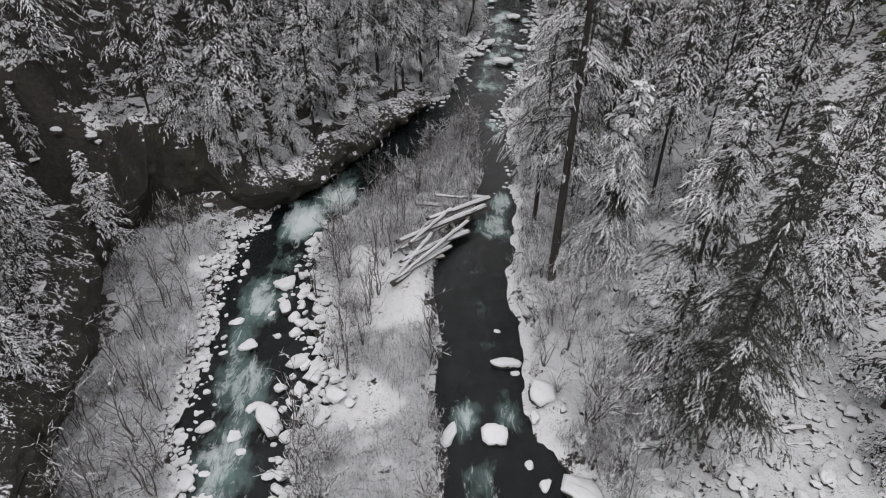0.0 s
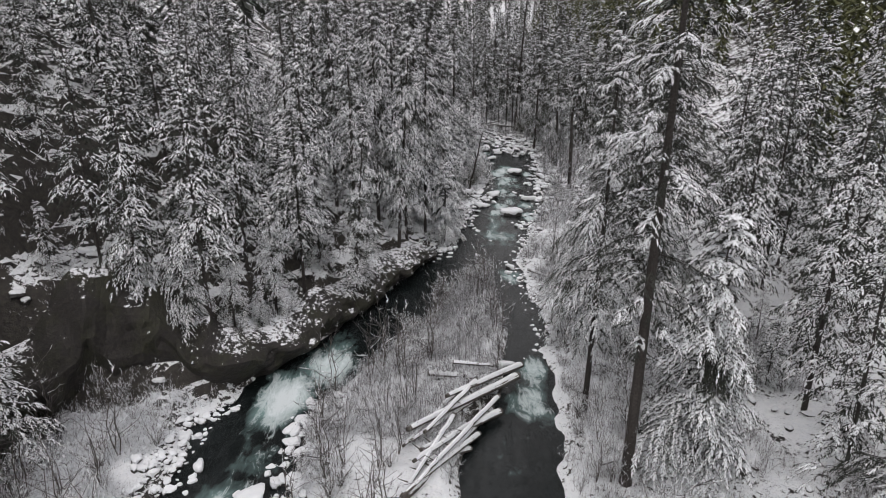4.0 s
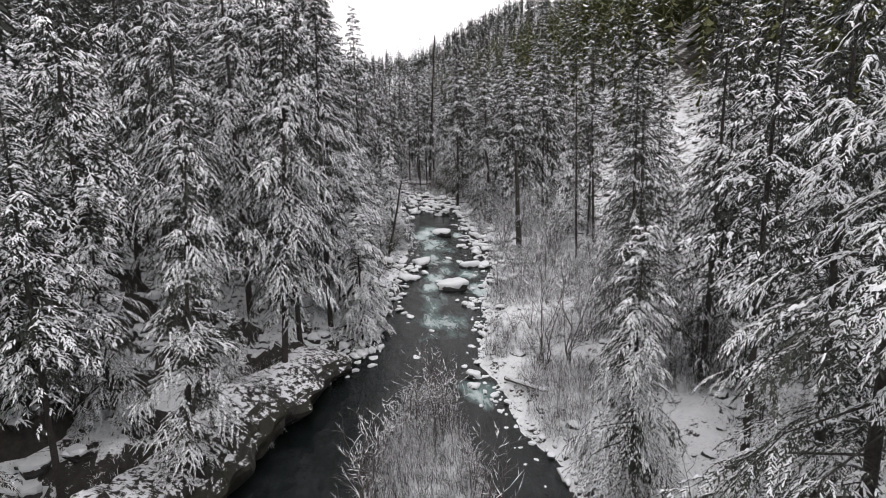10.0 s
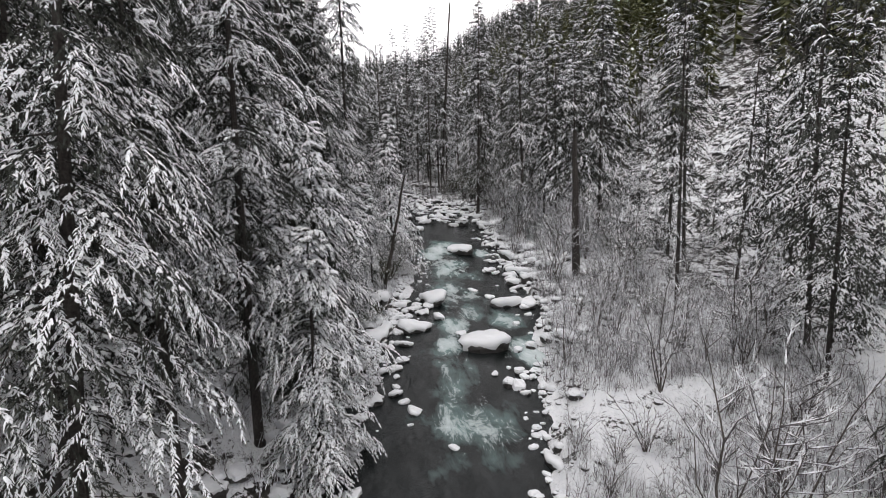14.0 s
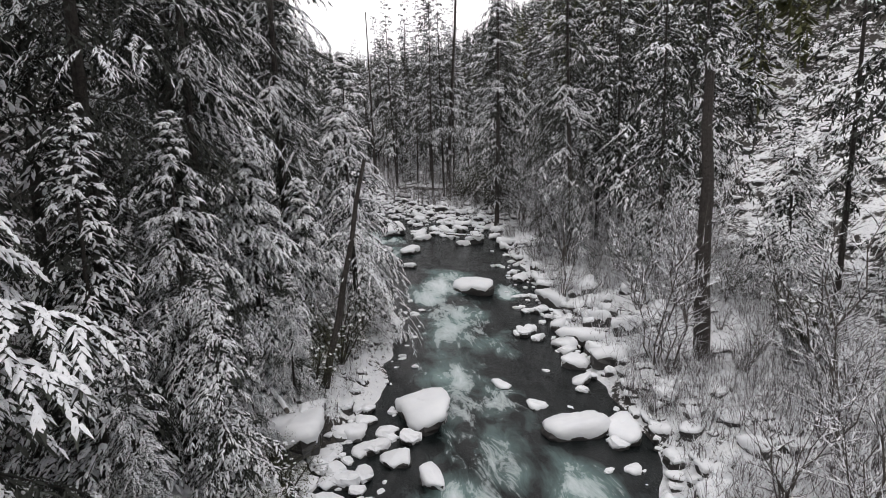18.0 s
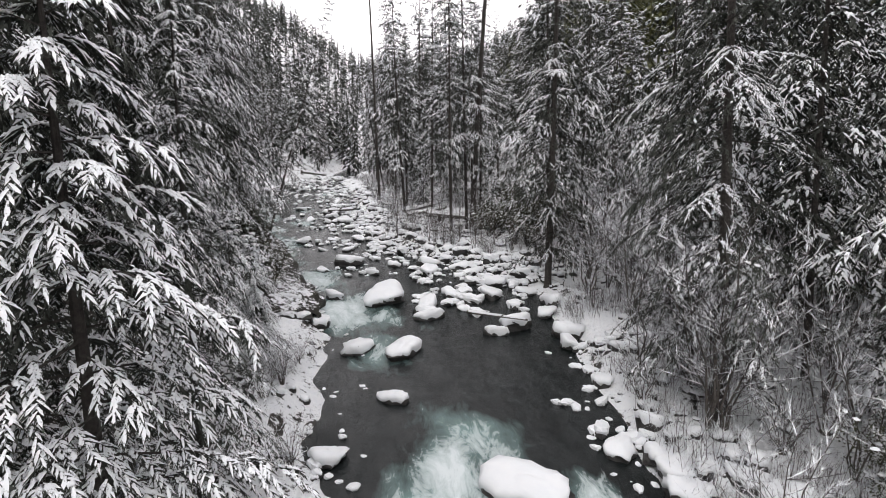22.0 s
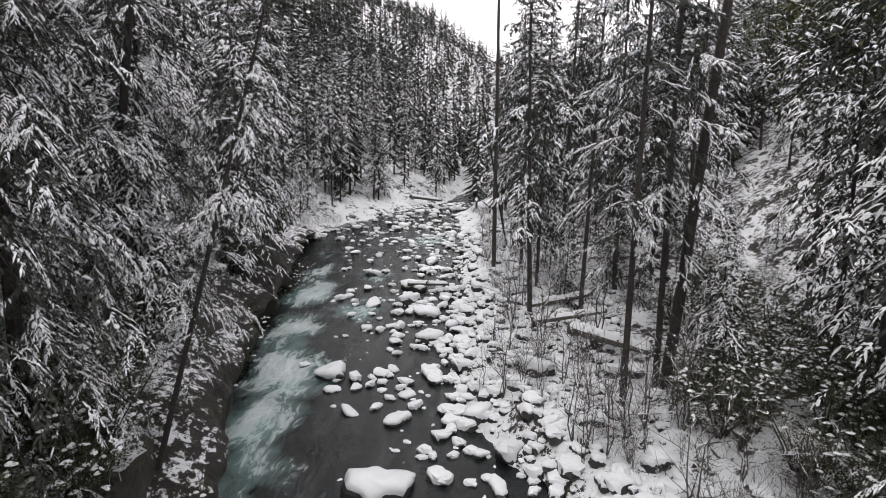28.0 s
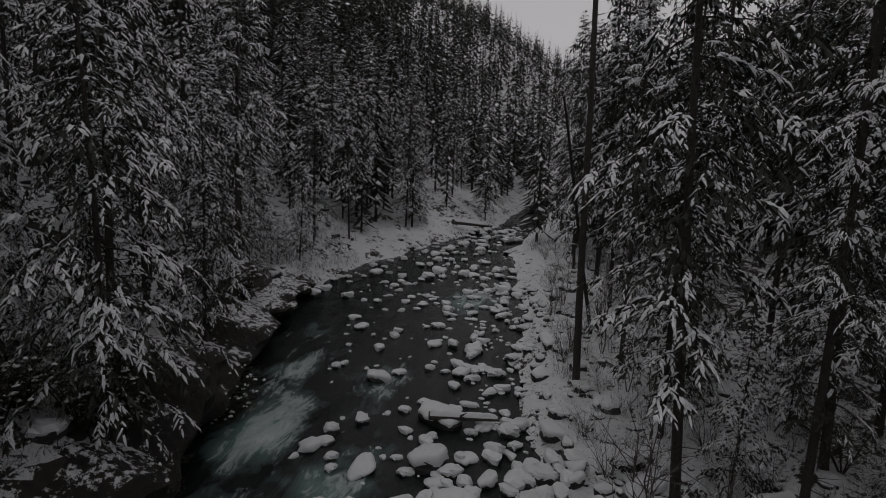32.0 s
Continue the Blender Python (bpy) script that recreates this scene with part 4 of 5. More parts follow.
def brush(n, seed, ys, inside, kinds, name, lo, hi, label, group, category="shrub"):
    r, done = random.Random(seed), 0
    while done < n:
        y = r.uniform(*ys)
        x = inside(y, r.random())
        if float(land(x, y)) < float(water(y)) + .35 or not clear_of_path(x, y, 2.5):
            continue
        bare_tree(kinds[r.randrange(len(kinds))], name, x, y, r.uniform(lo, hi), r.uniform(0, 360), label, group, category)
        done += 1


def thicket(n, seed, ys, inside, tall, name, frost=.5, gap=-.35):
    """Fine brush too dense to count: fans of thin twigs, some of them white."""
    r, done = random.Random(seed), 0
    v, f, idx = [], [], []
    while done < n:
        y = r.uniform(*ys)
        x = inside(y, r.random())
        z = float(land(x, y))
        if z < float(water(y)) + .3 or float(rough(x, y, 5, 21)) < gap:
            continue
        done += 1
        h = tall * r.uniform(.35, 1.1)
        for _ in range(9):
            a, e = r.uniform(0, 6.28), r.uniform(.1, .75)
            d = Vector((math.cos(a) * e, math.sin(a) * e, 1)).normalized() * h * r.uniform(.5, 1.1)
            o = Vector((x + r.uniform(-.35, .35), y + r.uniform(-.35, .35), z - .05))
            mid, tip = o + d * .55, o + d + Vector((r.uniform(-.2, .2), r.uniform(-.2, .2), -.12 * h))
            n_ = Vector((-d.y, d.x, 0)).normalized() * .011 + Vector((.004, .004, 0))
            white = r.random() < frost
            k = len(v)
            v += [o - n_, o + n_, mid + n_ * .8, mid - n_ * .8, tip]
            f += [(k, k + 1, k + 2, k + 3), (k + 3, k + 2, k + 4)]
            idx += [int(white)] * 2
            for _ in range(3):
                g = o.lerp(tip, r.uniform(.3, .9))
                q = g + Vector((r.uniform(-1, 1), r.uniform(-1, 1), r.uniform(0, 1))) * h * .22
                k = len(v)
                v += [g - n_ * .9, g + n_ * .9, q]
                f.append((k, k + 1, k + 2))
                idx.append(int(r.random() < frost))
    tagged(new(name, mesh_of(name, v, f, [TWIG, BOUGH_SNOW], idx)), "dense leafless brush dusted with snow", "brush", kind="stuff")


isle = lambda y, u: float(np.interp(y, ISLE_Y, ISLE_L)) * (1 - u) + float(np.interp(y, ISLE_Y, ISLE_R)) * u
flat_l = lambda y, u: float(bank_l(y)) - 1.0 - (6.5 + 4 * float(step(y, 20, 42))) * u
thicket(1500, 1, (12, 44), isle, 1.5, "island_thicket", .75, .08)
thicket(2300, 7, (42, 71), isle, 1.8, "island_thicket", .45, -.5)
thicket(3400, 2, (8, 47), flat_l, 1.3, "flat_thicket", .85, -.6)
thicket(3200, 3, (62, 140), lambda y, u: float(bank_r(y)) + .1 + 19 * u, 2.1, "bank_thicket", .5)
thicket(3100, 4, (14, 78), lambda y, u: float(bank_r(y)) + .2 + (7 + 13 * float(step(y, 26, 36))) * u, 1.9, "bank_thicket", .4)
thicket(700, 9, (13, 37), lambda y, u: 17 + 15 * u, 1.2, "bank_thicket", .4, .0)
thicket(1700, 5, (128, 225), lambda y, u: float(bank_r(y)) + .5 + 1.5 * float(step(y, 142, 150)) + 20 * u, 1.6, "bank_thicket", .45)
thicket(3000, 6, (47, 215), lambda y, u: float(bank_l(y)) - .6 - 20 * u ** 1.5, 1.2, "slope_thicket", .6, -.2)
thicket(800, 8, (85, 106), lambda y, u: float(bank_r(y)) + .3 + 10 * u, 1.5, "bank_thicket", .35, -.8)
brush(54, 1, (10, 70), isle, BRUSH, "willow_bush", .6, 1.1, "leafless willow brush dusted with snow", "island brush")
brush(60, 2, (12, 69), isle, SAPLING, "bare_sapling", .7, 1.2, "thin leafless sapling standing in snow", "island saplings", "tree")
brush(40, 3, (8, 46), flat_l, BRUSH, "willow_bush", .6, 1.1, "leafless willow brush dusted with snow", "flat brush")
brush(44, 4, (10, 45), flat_l, SAPLING, "bare_sapling", .8, 1.2, "thin leafless sapling standing in snow", "flat saplings", "tree")
brush(60, 5, (70, 132), lambda y, u: float(bank_r(y)) + .8 + 15 * u, BRUSH, "willow_bush", .7, 1.2, "leafless willow brush dusted with snow", "bank brush")
brush(44, 6, (66, 140), lambda y, u: float(bank_r(y)) + 1 + 14 * u, ALDER, "bare_alder", .6, 1.2, "leafless alder with snow along its limbs", "bank alders", "tree")
brush(45, 7, (130, 215), lambda y, u: float(bank_r(y)) + 2 + 12 * u, BRUSH, "willow_bush", .6, 1.1, "leafless willow brush dusted with snow", "bank brush")
brush(44, 12, (146, 178), lambda y, u: float(bank_r(y)) - .5 + 9 * u, SAPLING, "bare_sapling", .4, .9, "thin leafless sapling standing in snow", "bank saplings", "tree")
brush(22, 8, (134, 205), lambda y, u: float(bank_r(y)) + 2 + 9 * u, SAPLING, "bare_sapling", .7, 1.2, "thin leafless sapling standing in snow", "bank saplings", "tree")
brush(30, 9, (16, 66), lambda y, u: float(bank_r(y)) + 1 + 10 * u, BRUSH, "willow_bush", .6, 1.0, "leafless willow brush dusted with snow", "bank brush")
brush(24, 10, (17, 60), lambda y, u: float(bank_r(y)) + .4 + 5 * u, ALDER, "bare_alder", .5, .8, "leafless alder with snow along its limbs", "bank alders", "tree")
brush(14, 11, (92, 150), lambda y, u: float(bank_l(y)) - .5 - 3 * u, BRUSH, "willow_bush", .4, .8, "leafless willow brush dusted with snow", "bank brush")

for k, (x, y, s) in enumerate(((25.7, 138.5, 1.25), (26.6, 145.8, 1.3), (24.6, 141, 1.0), (24, 109.6, .9), (25.2, 129.4, 1.3), (23.2, 113.4, .9), (9.8, 22.6, .95), (10.6, 25.6, .8), (28.4, 141.5, 1.4), (24.6, 134.4, 1.1), (26.9, 133, 1.2), (5.3, 114.4, .5), (4.9, 110, .55), (4.4, 143.6, .5), (28.5, 137, 1.3))):
    bare_tree(ALDER[k % 3], "bare_alder", x, y, s, k * 131, "leafless alder with long arching snow-lined limbs", "bank alders", "tree")

EVERGREEN = [bush_meshes(s, 2.6) for s in (71, 72)]
bush_rng = random.Random(12)
for x, y, s in ((5, 109, 1.3), (4, 106.2, 1.0), (3.2, 100, .8), (5.6, 112.5, 1.1), (2.2, 98, .7), (2.4, 150, 1.1), (.2, 154, 1.2), (-1.8, 158.6, 1.1), (-2.6, 163, 1.3), (-4, 168, 1.2), (-5.4, 172, 1.2), (4.2, 146, 1.0), (3.4, 143, .9), (2.2, 144, 1.1), (1.2, 146.4, 1.2), (3.2, 141, .9), (2.6, 147.6, 1.0), (.6, 149.4, 1.1), (-6.2, 178, 1.3)):
    evergreen_bush(EVERGREEN[int(y) % 2], x, y, s, y * 50, "evergreen bushes")
for k in range(34):
    y = bush_rng.uniform(148, 192)
    x = float(bank_l(y)) - bush_rng.uniform(1.6, 5.5)
    evergreen_bush(EVERGREEN[k % 2], x, y, bush_rng.uniform(.7, 1.4), k * 61, "evergreen bushes")
for k in range(56):
    y = bush_rng.uniform(152, 180) if k < 44 else bush_rng.uniform(95, 140)
    x = float(bank_r(y)) + bush_rng.uniform(6, 20) if k >= 44 else bush_rng.uniform(21, 31)
    if clear_of_path(x, y, 3):
        evergreen_bush(EVERGREEN[k % 2], x, y, bush_rng.uniform(.7, 1.5), k * 77, "evergreen bushes")

# ---- boulders ----
STONES = [boulder_meshes(s) for s in range(1, 9)]
placed = []


def boulders(rows, squash=.67):
    for x, y, s in rows:
        i = len(placed)
        boulder(STONES[i % 8], x, y + s * .3, s * 1.08, (i * 83) % 360, squash, "dark river boulder under a thick cap of snow", "river boulders")
        placed.append((x, y + s * .3, s))


boulders(((4.8, 28.6, 1.6), (6.7, 25.0, 2.1), (3.4, 22.3, 1.8), (6.2, 23.9, .9), (5.4, 20.5, .7), (6.2, 19.1, .9), (8.3, 18.0, 2.5), (-13.1, 24.8, .9), (-11.6, 23.2, 2.2), (-13.8, 37.5, 2.0), (-13.2, 34.8, 1.4), (-16.7, 33.2, 1.0), (-15.8, 23.1, 1.2), (-15.0, 30.4, 1.5), (-13.7, 22.5, 1.0), (-15.8, 19.1, 1.4), (.4, 22.3, 1.4), (-11.6, 26.5, 1.0), (-12.9, 44.3, 1.2), (4.3, 32.3, .6), (5.3, 28.0, .7), (-8.2, 22.7, 1.5), (-10.2, 26.2, 1.0)))
boulders(((8.4, 104.3, 2.8), (5.8, 98.0, 2.3), (8.2, 100.4, 1.2), (14.4, 102, 2.2), (1.3, 85.0, .9), (4.3, 87.3, 1.0), (3.5, 78.8, .7), (0, 79.4, .8), (-1.2, 79.9, .8), (-2.2, 79.8, .7), (-1.1, 81.0, 1.1), (5.8, 83.9, .6), (.4, 86.5, 1.3), (2.2, 88.7, 1.2), (1.3, 92.0, 2.3), (2.5, 98.1, 2.7), (18.8, 110.8, 2.4), (20.2, 121.4, 1.8), (10.2, 93.4, 2.9), (3.1, 97.3, 2.5), (4.7, 95.8, 1.1), (9.2, 97.0, .8), (13.5, 104.7, .9), (16.5, 106.5, 1.1), (12.6, 106.9, .9)))
boulders(((16.6, 96.7, 1.4), (15.7, 95.1, 1.0), (14.7, 93.3, 1.1), (15.3, 91.9, 1.7), (18.5, 107.2, 2.0), (3.5, 101.9, 2.9), (1.9, 102.4, 1.3), (11.5, 134.2, 2.2), (10.7, 129.4, 1.4), (18.5, 137.4, 2.3), (14.9, 122.2, 2.7), (10.9, 143.3, 3.2), (8.9, 135.1, 1.9), (20.4, 123.5, 1.3), (19.6, 117.8, 2.5), (20.5, 115.0, 2.0), (21.8, 117.6, 2.5), (8.0, 125.4, 1.4), (13.6, 141.9, 2.0), (21.7, 147.1, 1.9), (14.8, 153.4, 2.1), (17.7, 120.9, .7), (9.9, 118.6, .6), (9.0, 117.9, .5)))
boulders(((7.8, 154.4, 2.6), (7.0, 145.1, 1.6), (13.4, 139.8, 1.8), (15.9, 141.2, 1.1), (19.3, 146.5, 2.1), (18.4, 143.5, 2.1), (21.2, 144.0, 1.6), (21.2, 139.5, 1.7), (22.4, 141.9, 1.3), (14.6, 150.4, 2.0), (9.6, 151.3, 1.3), (13.3, 149.2, 1.0), (5.5, 152.6, 1.3), (2.7, 163.9, 2.0), (7.4, 169.6, 2.0), (17.2, 140.7, .7), (15.4, 144.4, 1.7), (12.8, 143.4, .7), (6.5, 139.4, 1.7), (4.6, 140.2, 1.0), (17.4, 151.4, 2.0), (18.3, 150.2, 1.6)))
boulders(((3.2, 163.8, .8), (4.9, 160.6, .9), (7.4, 160.1, 1.3), (8.3, 164.9, 1.3), (3.3, 162.7, .8), (5.1, 164.5, .6), (4.7, 171.5, 1.1), (2.9, 171.0, 1.0), (-.1, 183.5, 1.6), (-3.6, 190.2, 1.1), (6.6, 174.1, 1.9), (4.6, 176.5, 2.0), (5.3, 170.3, .7), (2.2, 175.6, 1.4), (-.8, 176.6, 1.2), (8.7, 172.4, 1.4), (9.7, 166.4, 1.3), (9.6, 169.7, 1.3)))
boulders(((20.1, 112.1, 1.5), (20.9, 110.2, 1.7), (22.4, 110.6, 1.4), (23.8, 111.5, 1.4), (23.9, 114, 1.2), (24.2, 116.1, 1.4), (26.7, 118.7, 1.3), (22.6, 119.8, 1.6), (23.4, 122.2, 1.3), (21, 125.3, 1.1), (18.2, 113.7, 1.1), (17.4, 110.6, 1.2), (18.5, 109.2, 1.2), (21.6, 113.6, 1.3), (22.2, 115.6, 1.2), (22.1, 141.3, 1.7), (21.3, 135.5, 1.8), (20.8, 134.1, 1.3), (17.1, 136.6, 1.2)), 1.0)
# smaller stones along the edges and over the bars
def strew(n, seed, ys, across, lo, hi, group, squash=.78):
    r, done = random.Random(seed), 0
    while done < n:
        y = r.uniform(*ys)
        x = across(y, r)
        s = lo + (hi - lo) * r.random() ** 2
        if any((a - x) ** 2 + (b - y) ** 2 < (.42 * (c + s)) ** 2 for a, b, c in placed) or not -1.0 < float(land(x, y) - water(y)) < 1.6:
            if r.random() < .97:
                continue
        boulder(STONES[r.randrange(8)], x, y, s, r.uniform(0, 360), squash * r.uniform(.8, 1.15), "river stone capped with snow", group)
        placed.append((x, y, s))
        done += 1


PEBBLES = [boulder_shape(s, 4, 8, 4, 10) for s in range(21, 29)]


def heap(n, seed, ys, across, lo, hi, name, dip=-1.0, top=1.6, squash=.8, label="small river stones capped with snow"):
    r, done, h = random.Random(seed), 0, Heap()
    while done < n:
        y = r.uniform(*ys)
        x = across(y, r)
        up = float(land(x, y) - water(y))
        if not dip < up < top:
            continue
        done += 1
        s = lo + (hi - lo) * r.random() ** 2
        rock, cap = PEBBLES[r.randrange(8)]
        m = pose(x, y, max(float(land(x, y)), float(water(y)) - .1) + s * squash * .1, 0, 0, r.uniform(0, 360)) @ Matrix.Diagonal((s * 1.1, s * r.uniform(.7, 1), s * squash * r.uniform(.7, 1.2), 1))
        h.add(m, *rock, 0)
        h.add(m, *cap, 1)
    h.made(name, label, "stones", [ROCK, SNOW])


on_isle = lambda y, r: float(np.interp(y, ISLE_Y, ISLE_L)) + r.gauss(.2, .9)
for x0, y0, n in ((-11.2, 23.6, 6), (-13.3, 38.3, 4), (-13.2, 35.6, 3), (-10, 27.4, 3), (-18.6, 41.8, 4)):
    strew(n, int(y0 * 10), (y0 - 2.6, y0 + 2.6), lambda y, r, c=x0: c + r.gauss(0, 1.1), .6, 1.7, "island edge stones")
strew(30, 3, (78, 106), lambda y, r: float(bank_l(y)) + abs(r.gauss(.3, 1.1)), .7, 1.5, "left bank stones")
strew(30, 33, (98, 126), lambda y, r: float(bank_r(y)) + abs(r.gauss(.8, 2.2)), .7, 1.6, "right bank stones", .7)
strew(10, 34, (58, 90), lambda y, r: float(bank_r(y)) + r.gauss(.2, .9), .6, 1.5, "right bank stones")
strew(12, 35, (18, 27), lambda y, r: r.gauss(-9.4, 1.3), .7, 1.8, "island edge stones")
strew(14, 4, (90, 132), lambda y, r: float(bank_r(y)) - r.gauss(.1, 1.2), .7, 1.9, "right bank stones")
strew(44, 6, (144, 190), lambda y, r: float(bank_r(y)) - r.gauss(.6, 2.4), .8, 2.3, "gravel bar stones")
heap(70, 29, (196, 236), lambda y, r: r.uniform(float(bank_l(y)), float(bank_r(y))), .9, 2.2, "upper_river_stones")
heap(320, 1, (14, 48), on_isle, .3, 1.4, "island_edge_stones")
heap(380, 2, (14, 48), lambda y, r: float(bank_l(y)) + r.gauss(-.1, .8), .3, 1.0, "flat_edge_stones")
heap(320, 3, (76, 106), lambda y, r: float(bank_l(y)) + r.gauss(.3, 1.2), .3, 1.4, "left_bank_stones")
heap(300, 4, (88, 135), lambda y, r: float(bank_r(y)) - r.gauss(-.5, 1.5), .3, 1.3, "right_bank_stones")
heap(240, 5, (54, 92), lambda y, r: float(bank_r(y)) - r.gauss(.1, .8), .25, .7, "right_bank_stones")
heap(45, 31, (140, 151), lambda y, r: r.uniform(12.5, 21), .6, 1.9, "gravel_bar_stones")
heap(480, 6, (144, 202), lambda y, r: float(bank_r(y)) - r.gauss(.4, 2.8), .35, 1.3, "gravel_bar_stones")
heap(420, 7, (146, 178), lambda y, r: r.uniform(float(bank_r(y)) - 1, max(float(bank_r(y)) + 4, 20)), .4, 1.6, "gravel_bar_stones", -.5)
heap(250, 8, (150, 215), lambda y, r: r.uniform(float(bank_l(y)) + 4.5, float(bank_r(y))), .3, 1.2, "mid_stream_stones")
heap(130, 9, (196, 240), lambda y, r: r.uniform(float(bank_l(y)), float(bank_r(y))), .4, 1.2, "upper_river_stones")
heap(110, 10, (106, 150), lambda y, r: float(bank_l(y)) + r.gauss(.3, .9), .25, .8, "left_bank_stones")
heap(480, 11, (47, 100), lambda y, r: float(bank_l(y)) - r.uniform(.5, 20), .3, 1.5, "slope_rocks", .5, 30, .7, "rocks on the slope buried in snow")
heap(380, 41, (34, 92), lambda y, r: float(bank_l(y)) - r.uniform(12, 36), .5, 2.0, "slope_rocks", .5, 60, .6, "rocks on the slope buried in snow")
heap(440, 12, (100, 220), lambda y, r: float(bank_l(y)) - r.uniform(.5, 20), .3, 1.5, "slope_rocks", .5, 30, .7, "rocks on the slope buried in snow")
heap(420, 13, (14, 130), lambda y, r: float(bank_r(y)) + r.uniform(.5, 24), .4, 1.4, "flat_rocks", .3, 6, .55, "rocks on the flat buried in snow")
heap(560, 16, (12, 37), lambda y, r: r.uniform(13.5, 33), .4, 1.25, "flat_rocks", .2, 6, .85, "rocks on the flat buried in snow")
heap(300, 14, (130, 215), lambda y, r: float(bank_r(y)) + r.uniform(.5, 24), .4, 1.4, "flat_rocks", .3, 6, .55, "rocks on the flat buried in snow")
heap(380, 15, (100, 170), lambda y, r: float(bank_r(y)) + r.uniform(26, 62), .6, 2.2, "talus_rocks", .3, 60, .5, "snow-covered talus blocks on the open slope")


# ---- logs ----
def log(a, b, width, label, group, name="fallen_log", lift=.0, snowy=1.0):
    r = random.Random(int(a[0] * 31 + a[1] * 7))
    A, B = Vector((*a, float(max(land(*a), water(a[1]))) + width * .4 + lift)), Vector((*b, float(max(land(*b), water(b[1]))) + width * .4 + lift))
    d, n = B - A, 7
    side = Vector((-d.y, d.x, 0)).normalized()
    wob = [side * r.uniform(-.005, .005) * d.length * (0 < i < n) for i in range(n + 1)]
    pts = [d * (i / n) + wob[i] for i in range(n + 1)]
    t = tagged(new(name), label, "log", group)
    t.location = A
    s = Shape()
    s.tube(pts, [width * .5 * (1 - .45 * i / n) * r.uniform(.93, 1.07) for i in range(n + 1)], 9)
    part("stem", s.made("stem", [DEADWOOD]), t, "grey weathered wood")
    s = Shape()
    for k in range(3):
        o = pts[r.randrange(1, n)]
        q = o + side * r.choice((-1, 1)) * r.uniform(.4, .9) + Vector((0, 0, r.uniform(.1, .6))) + d.normalized() * .4
        s.tube([o, o.lerp(q, .5), q], [width * .14, width * .09, .01], 4)
    tagged(part("branch_stub", s.made("branch_stub", [DEADWOOD]), t), kind="stuff")
    s = Shape()
    rows, m = [], 7
    for i in range(25):
        u = .02 + .95 * i / 24
        c = d * u + wob[min(n, int(u * n + .5))] * .8
        w = width * .5 * (1 - .45 * u)
        h = width * (.25 + .2 * noise.noise(Vector((u * 9, a[0], a[1])))) * snowy
        if i in (0, 24):
            h = .0
        rows.append(len(s.v))
        for k in range(m):
            e = -1 + 2 * k / (m - 1)
            s.v.append(c + side * (w * .98 * e) + Vector((0, 0, w * math.sqrt(max(0, 1 - e * e * .9)) + h * (1 - e * e))))
    for i in range(24):
        for k in range(m - 1):
            s.f.append((rows[i] + k, rows[i] + k + 1, rows[i + 1] + k + 1, rows[i + 1] + k))
    part("snow_ridge", s.made("snow_ridge", [SNOW], True), t, "ridge of snow along the top")
    return t


jam = random.Random(9)
for a, b, w, lift in (((-2.9, 50.3), (1.2, 49.7), .62, .1), ((4.5, 49.8), (-3.4, 42.0), .5, .8), ((3.4, 49.7), (-4.2, 41.1), .48, .5), ((2.0, 46.5), (-4.6, 36.6), .5, .1), ((1.6, 45.4), (-3.3, 39.9), .42, .5), ((.3, 43.3), (-3.5, 39.8), .38, .1), ((.1, 42.2), (-2.3, 40.2), .36, .0),
                      ((-.5, 47.3), (-4.4, 42.1), .4, .3), ((-.8, 51.0), (3.0, 49.7), .36, .7), ((.9, 47.6), (-3.8, 42.5), .42, 1.0), ((2.6, 45.8), (-2.5, 40.8), .44, .3), ((-1.0, 44.1), (-4.6, 37.3), .36, .5), ((2.6, 47), (-3.8, 37.2), .5, .9), ((.8, 43.4), (-2.6, 38.6), .38, .3), ((5, 51), (-1.4, 45.4), .5, 1.1)):
    log(a, (b[0] + jam.uniform(-.9, .9), b[1] + jam.uniform(-1.2, 1.2)), w * jam.uniform(.75, 1.35), "snow-covered driftwood log of the jam", "log jam", "driftwood_log", lift, jam.uniform(.5, 1))
boulder(STONES[3], 3.6, 52.6, 1.9, 20, .7, "large boulder with snow above the log jam", "river boulders")
log((10.8, 21.2), (23.3, 22.4), .45, "fallen log half buried in snow", "fallen logs")
log((17.2, 20.9), (26.4, 21.7), .3, "dark fallen log half buried in snow", "fallen logs", snowy=.35)
log((8.2, 39.2), (11.8, 40.6), .4, "fallen log half buried in snow", "fallen logs", lift=.3)
log((13.7, 174.4), (18.4, 175.4), .6, "fallen log with snow on the bank", "fallen logs", lift=.3)
log((16.2, 168.6), (20.4, 165.6), .8, "thick weathered fallen log with snow", "fallen logs", lift=.5)
log((14.0, 170.6), (18.8, 171.6), .5, "fallen log with snow on the bank", "fallen logs", lift=.3)
log((15.6, 138.3), (18.9, 136.4), .2, "thin log lying across snow-capped stones", "fallen logs", lift=.9)
log((4.0, 179.9), (7.4, 180.4), .45, "driftwood log on the gravel bar", "fallen logs", lift=.4)
log((1.0, 108.6), (3.1, 103.2), .34, "fallen trunk leaning down the bank", "fallen logs", lift=.4, snowy=.5)
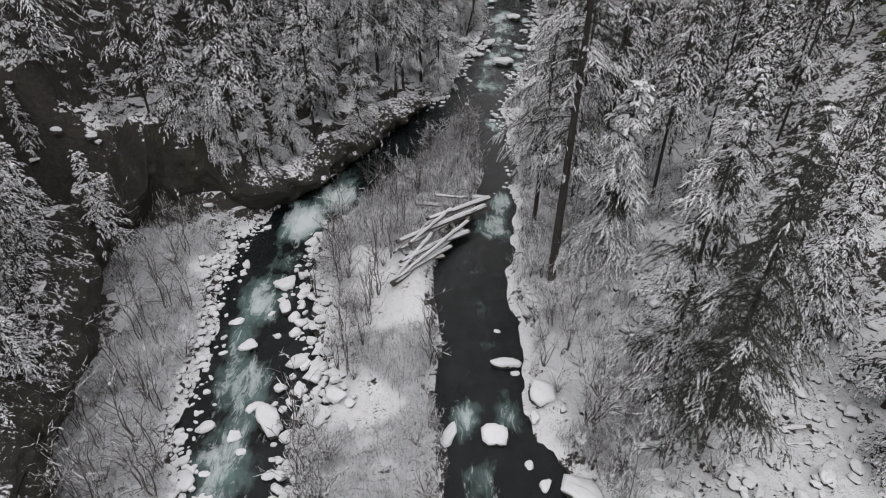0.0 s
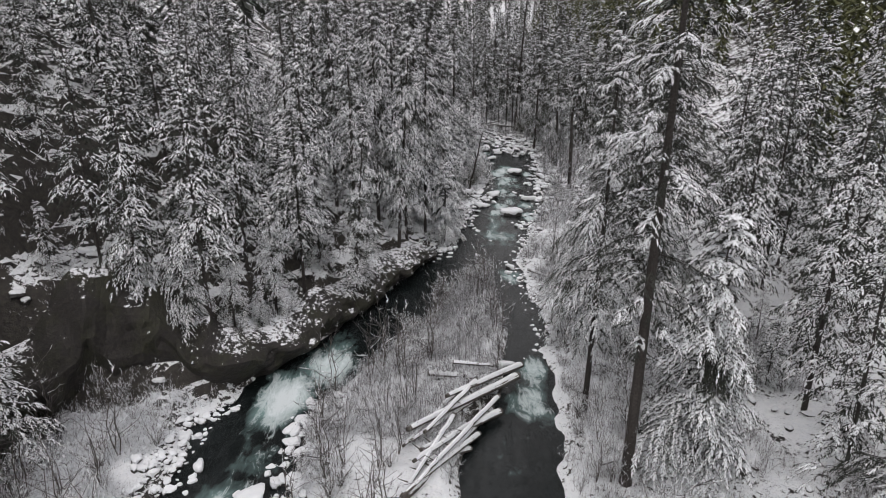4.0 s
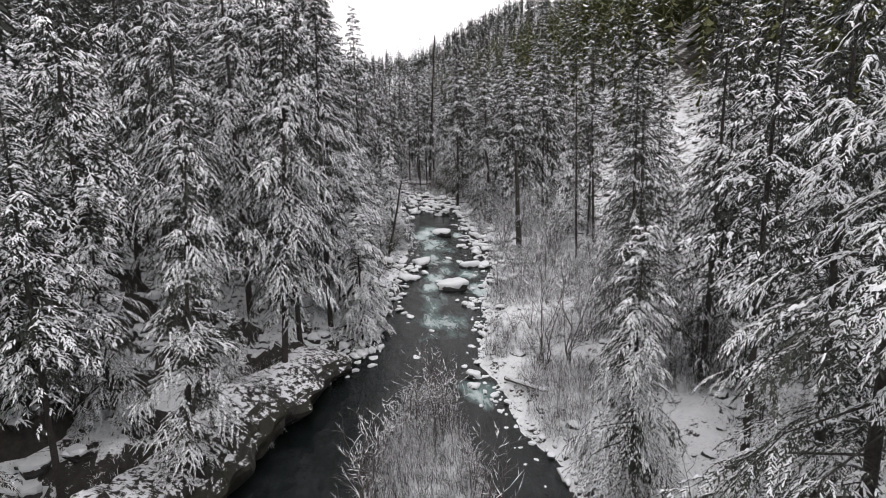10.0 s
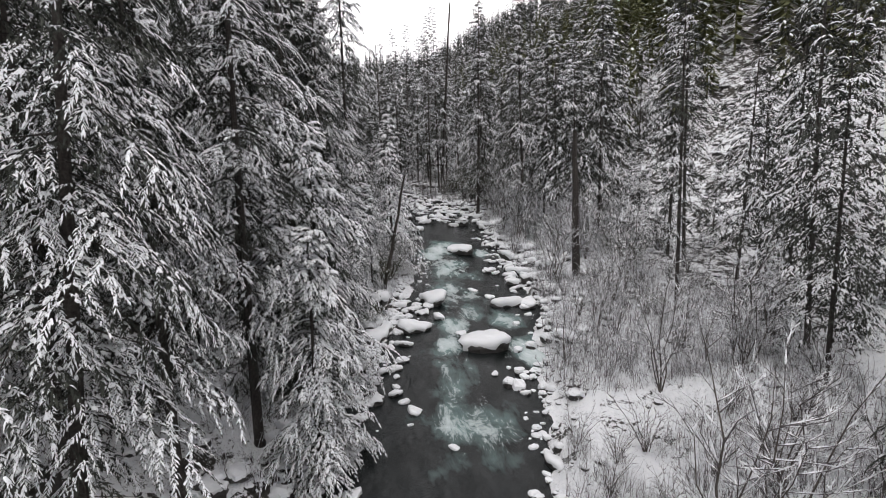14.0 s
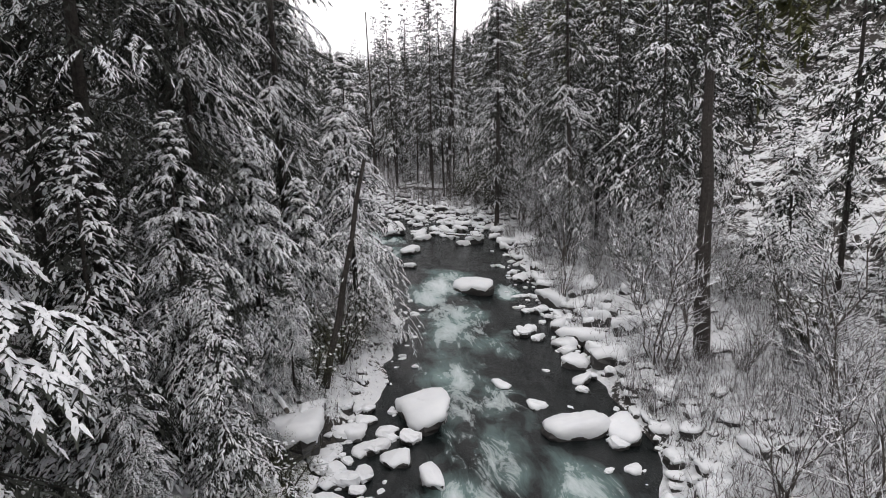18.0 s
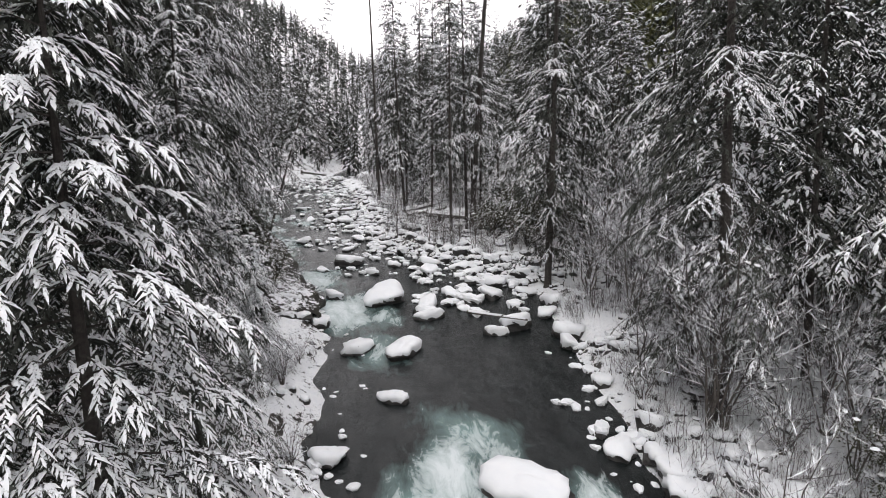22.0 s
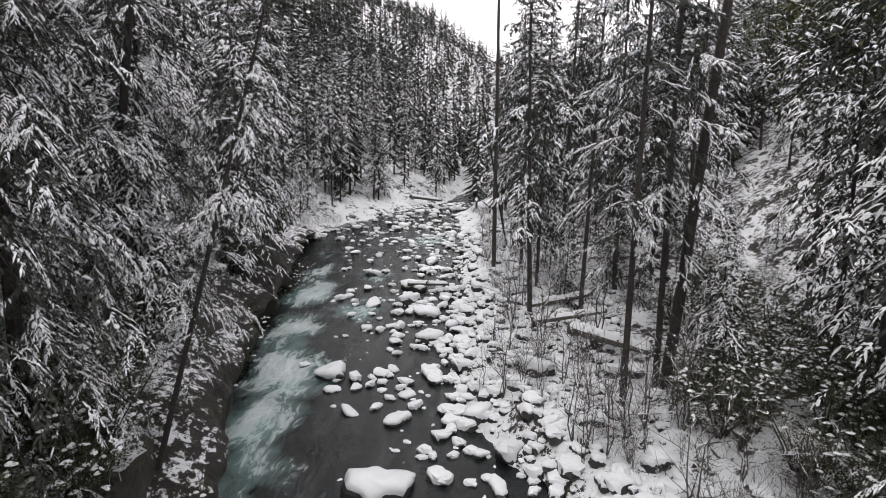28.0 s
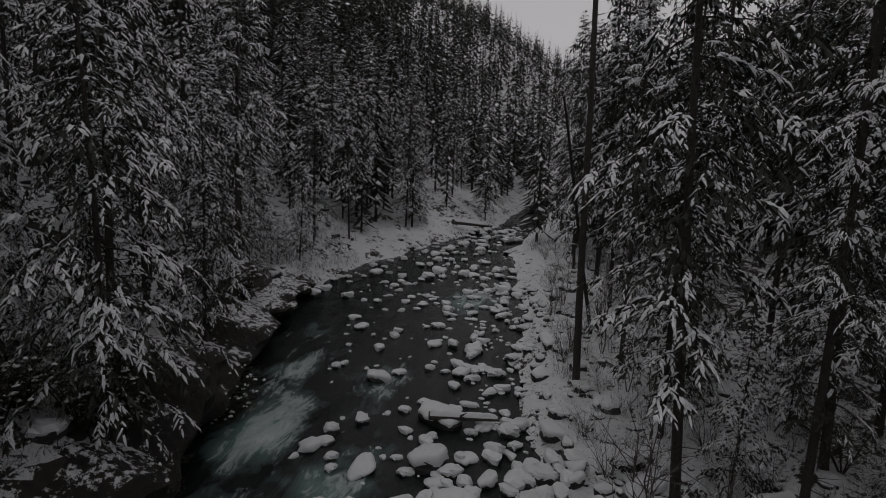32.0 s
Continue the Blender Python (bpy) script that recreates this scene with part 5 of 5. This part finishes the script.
log((9.3, 72.8), (10.9, 68.8), .36, "snow-covered log on the bank stones", "fallen logs", lift=.3)
log((-5.3, 229), (-.5, 234), .7, "driftwood log across the upper river", "fallen logs", lift=.6)


# ---- dead standing trunks ----
def snag(x, y, top, width, label, crook=.4, stubs=10):
    r = random.Random(int(x * 10 + y))
    foot = Vector((x, y, float(land(x, y)) - .4))
    d = Vector(top) - foot
    t = tagged(new("dead_tree"), label, "tree", "dead trees")
    t.location = foot
    pts = [d * (i / 6) + Vector((r.uniform(-1, 1), r.uniform(-1, 1), 0)) * crook * .25 * (0 < i < 6) for i in range(7)]
    s = Shape()
    s.tube(pts, [width * .5 * (1.15 - .62 * i / 6) for i in range(7)], 9)
    part("trunk", s.made("trunk", [BARK]), t)
    s, w = Shape(), Shape()
    for k in range(stubs):
        i = r.randrange(2, 6)
        o = pts[i].lerp(pts[i + 1], r.random()) if i < 6 else pts[i]
        a = r.uniform(0, 6.28)
        q = o + Vector((math.cos(a), math.sin(a), r.uniform(-.3, .3))) * r.uniform(.3, 1.0)
        s.tube([o, o.lerp(q, .5), q], [width * .09, width * .06, .008], 4)
        w.ridge(o.lerp(q, .15) + Vector((0, 0, width * .06)), q, .03, .04, Vector((-math.sin(a), math.cos(a), 0)))
    tagged(part("deadwood", s.made("deadwood", [BARK]), t), kind="stuff")
    tagged(part("snow_line", w.made("snow_line", [BOUGH_SNOW]), t, "snow on the broken branches"), kind="stuff")


snag(22.3, 106, (21.8, 105.6, 19.6), .72, "broken dead trunk standing on the bank", .3, 14)
snag(4.3, 106.7, (6.5, 106.5, 16.1), .3, "thin dead tree leaning over the river", .3, 8)
snag(11, 184.4, (10.4, 183.8, 43), .36, "tall thin dead spar above the bank", .2, 14)
snag(12, 193, (9.4, 184.4, 28.5), .24, "thin dead tree leaning among the firs", .3, 12)
conifer(NEAR_THIN[0], 1.2, 151.6, .56, 40, "thin fir leaning out over the river with sparse snowy boughs", "riverside firs", (5, 18))
snag(20.6, 164.2, (22.6, 162, 46), .5, "bare leaning trunk among the firs", .3, 10)
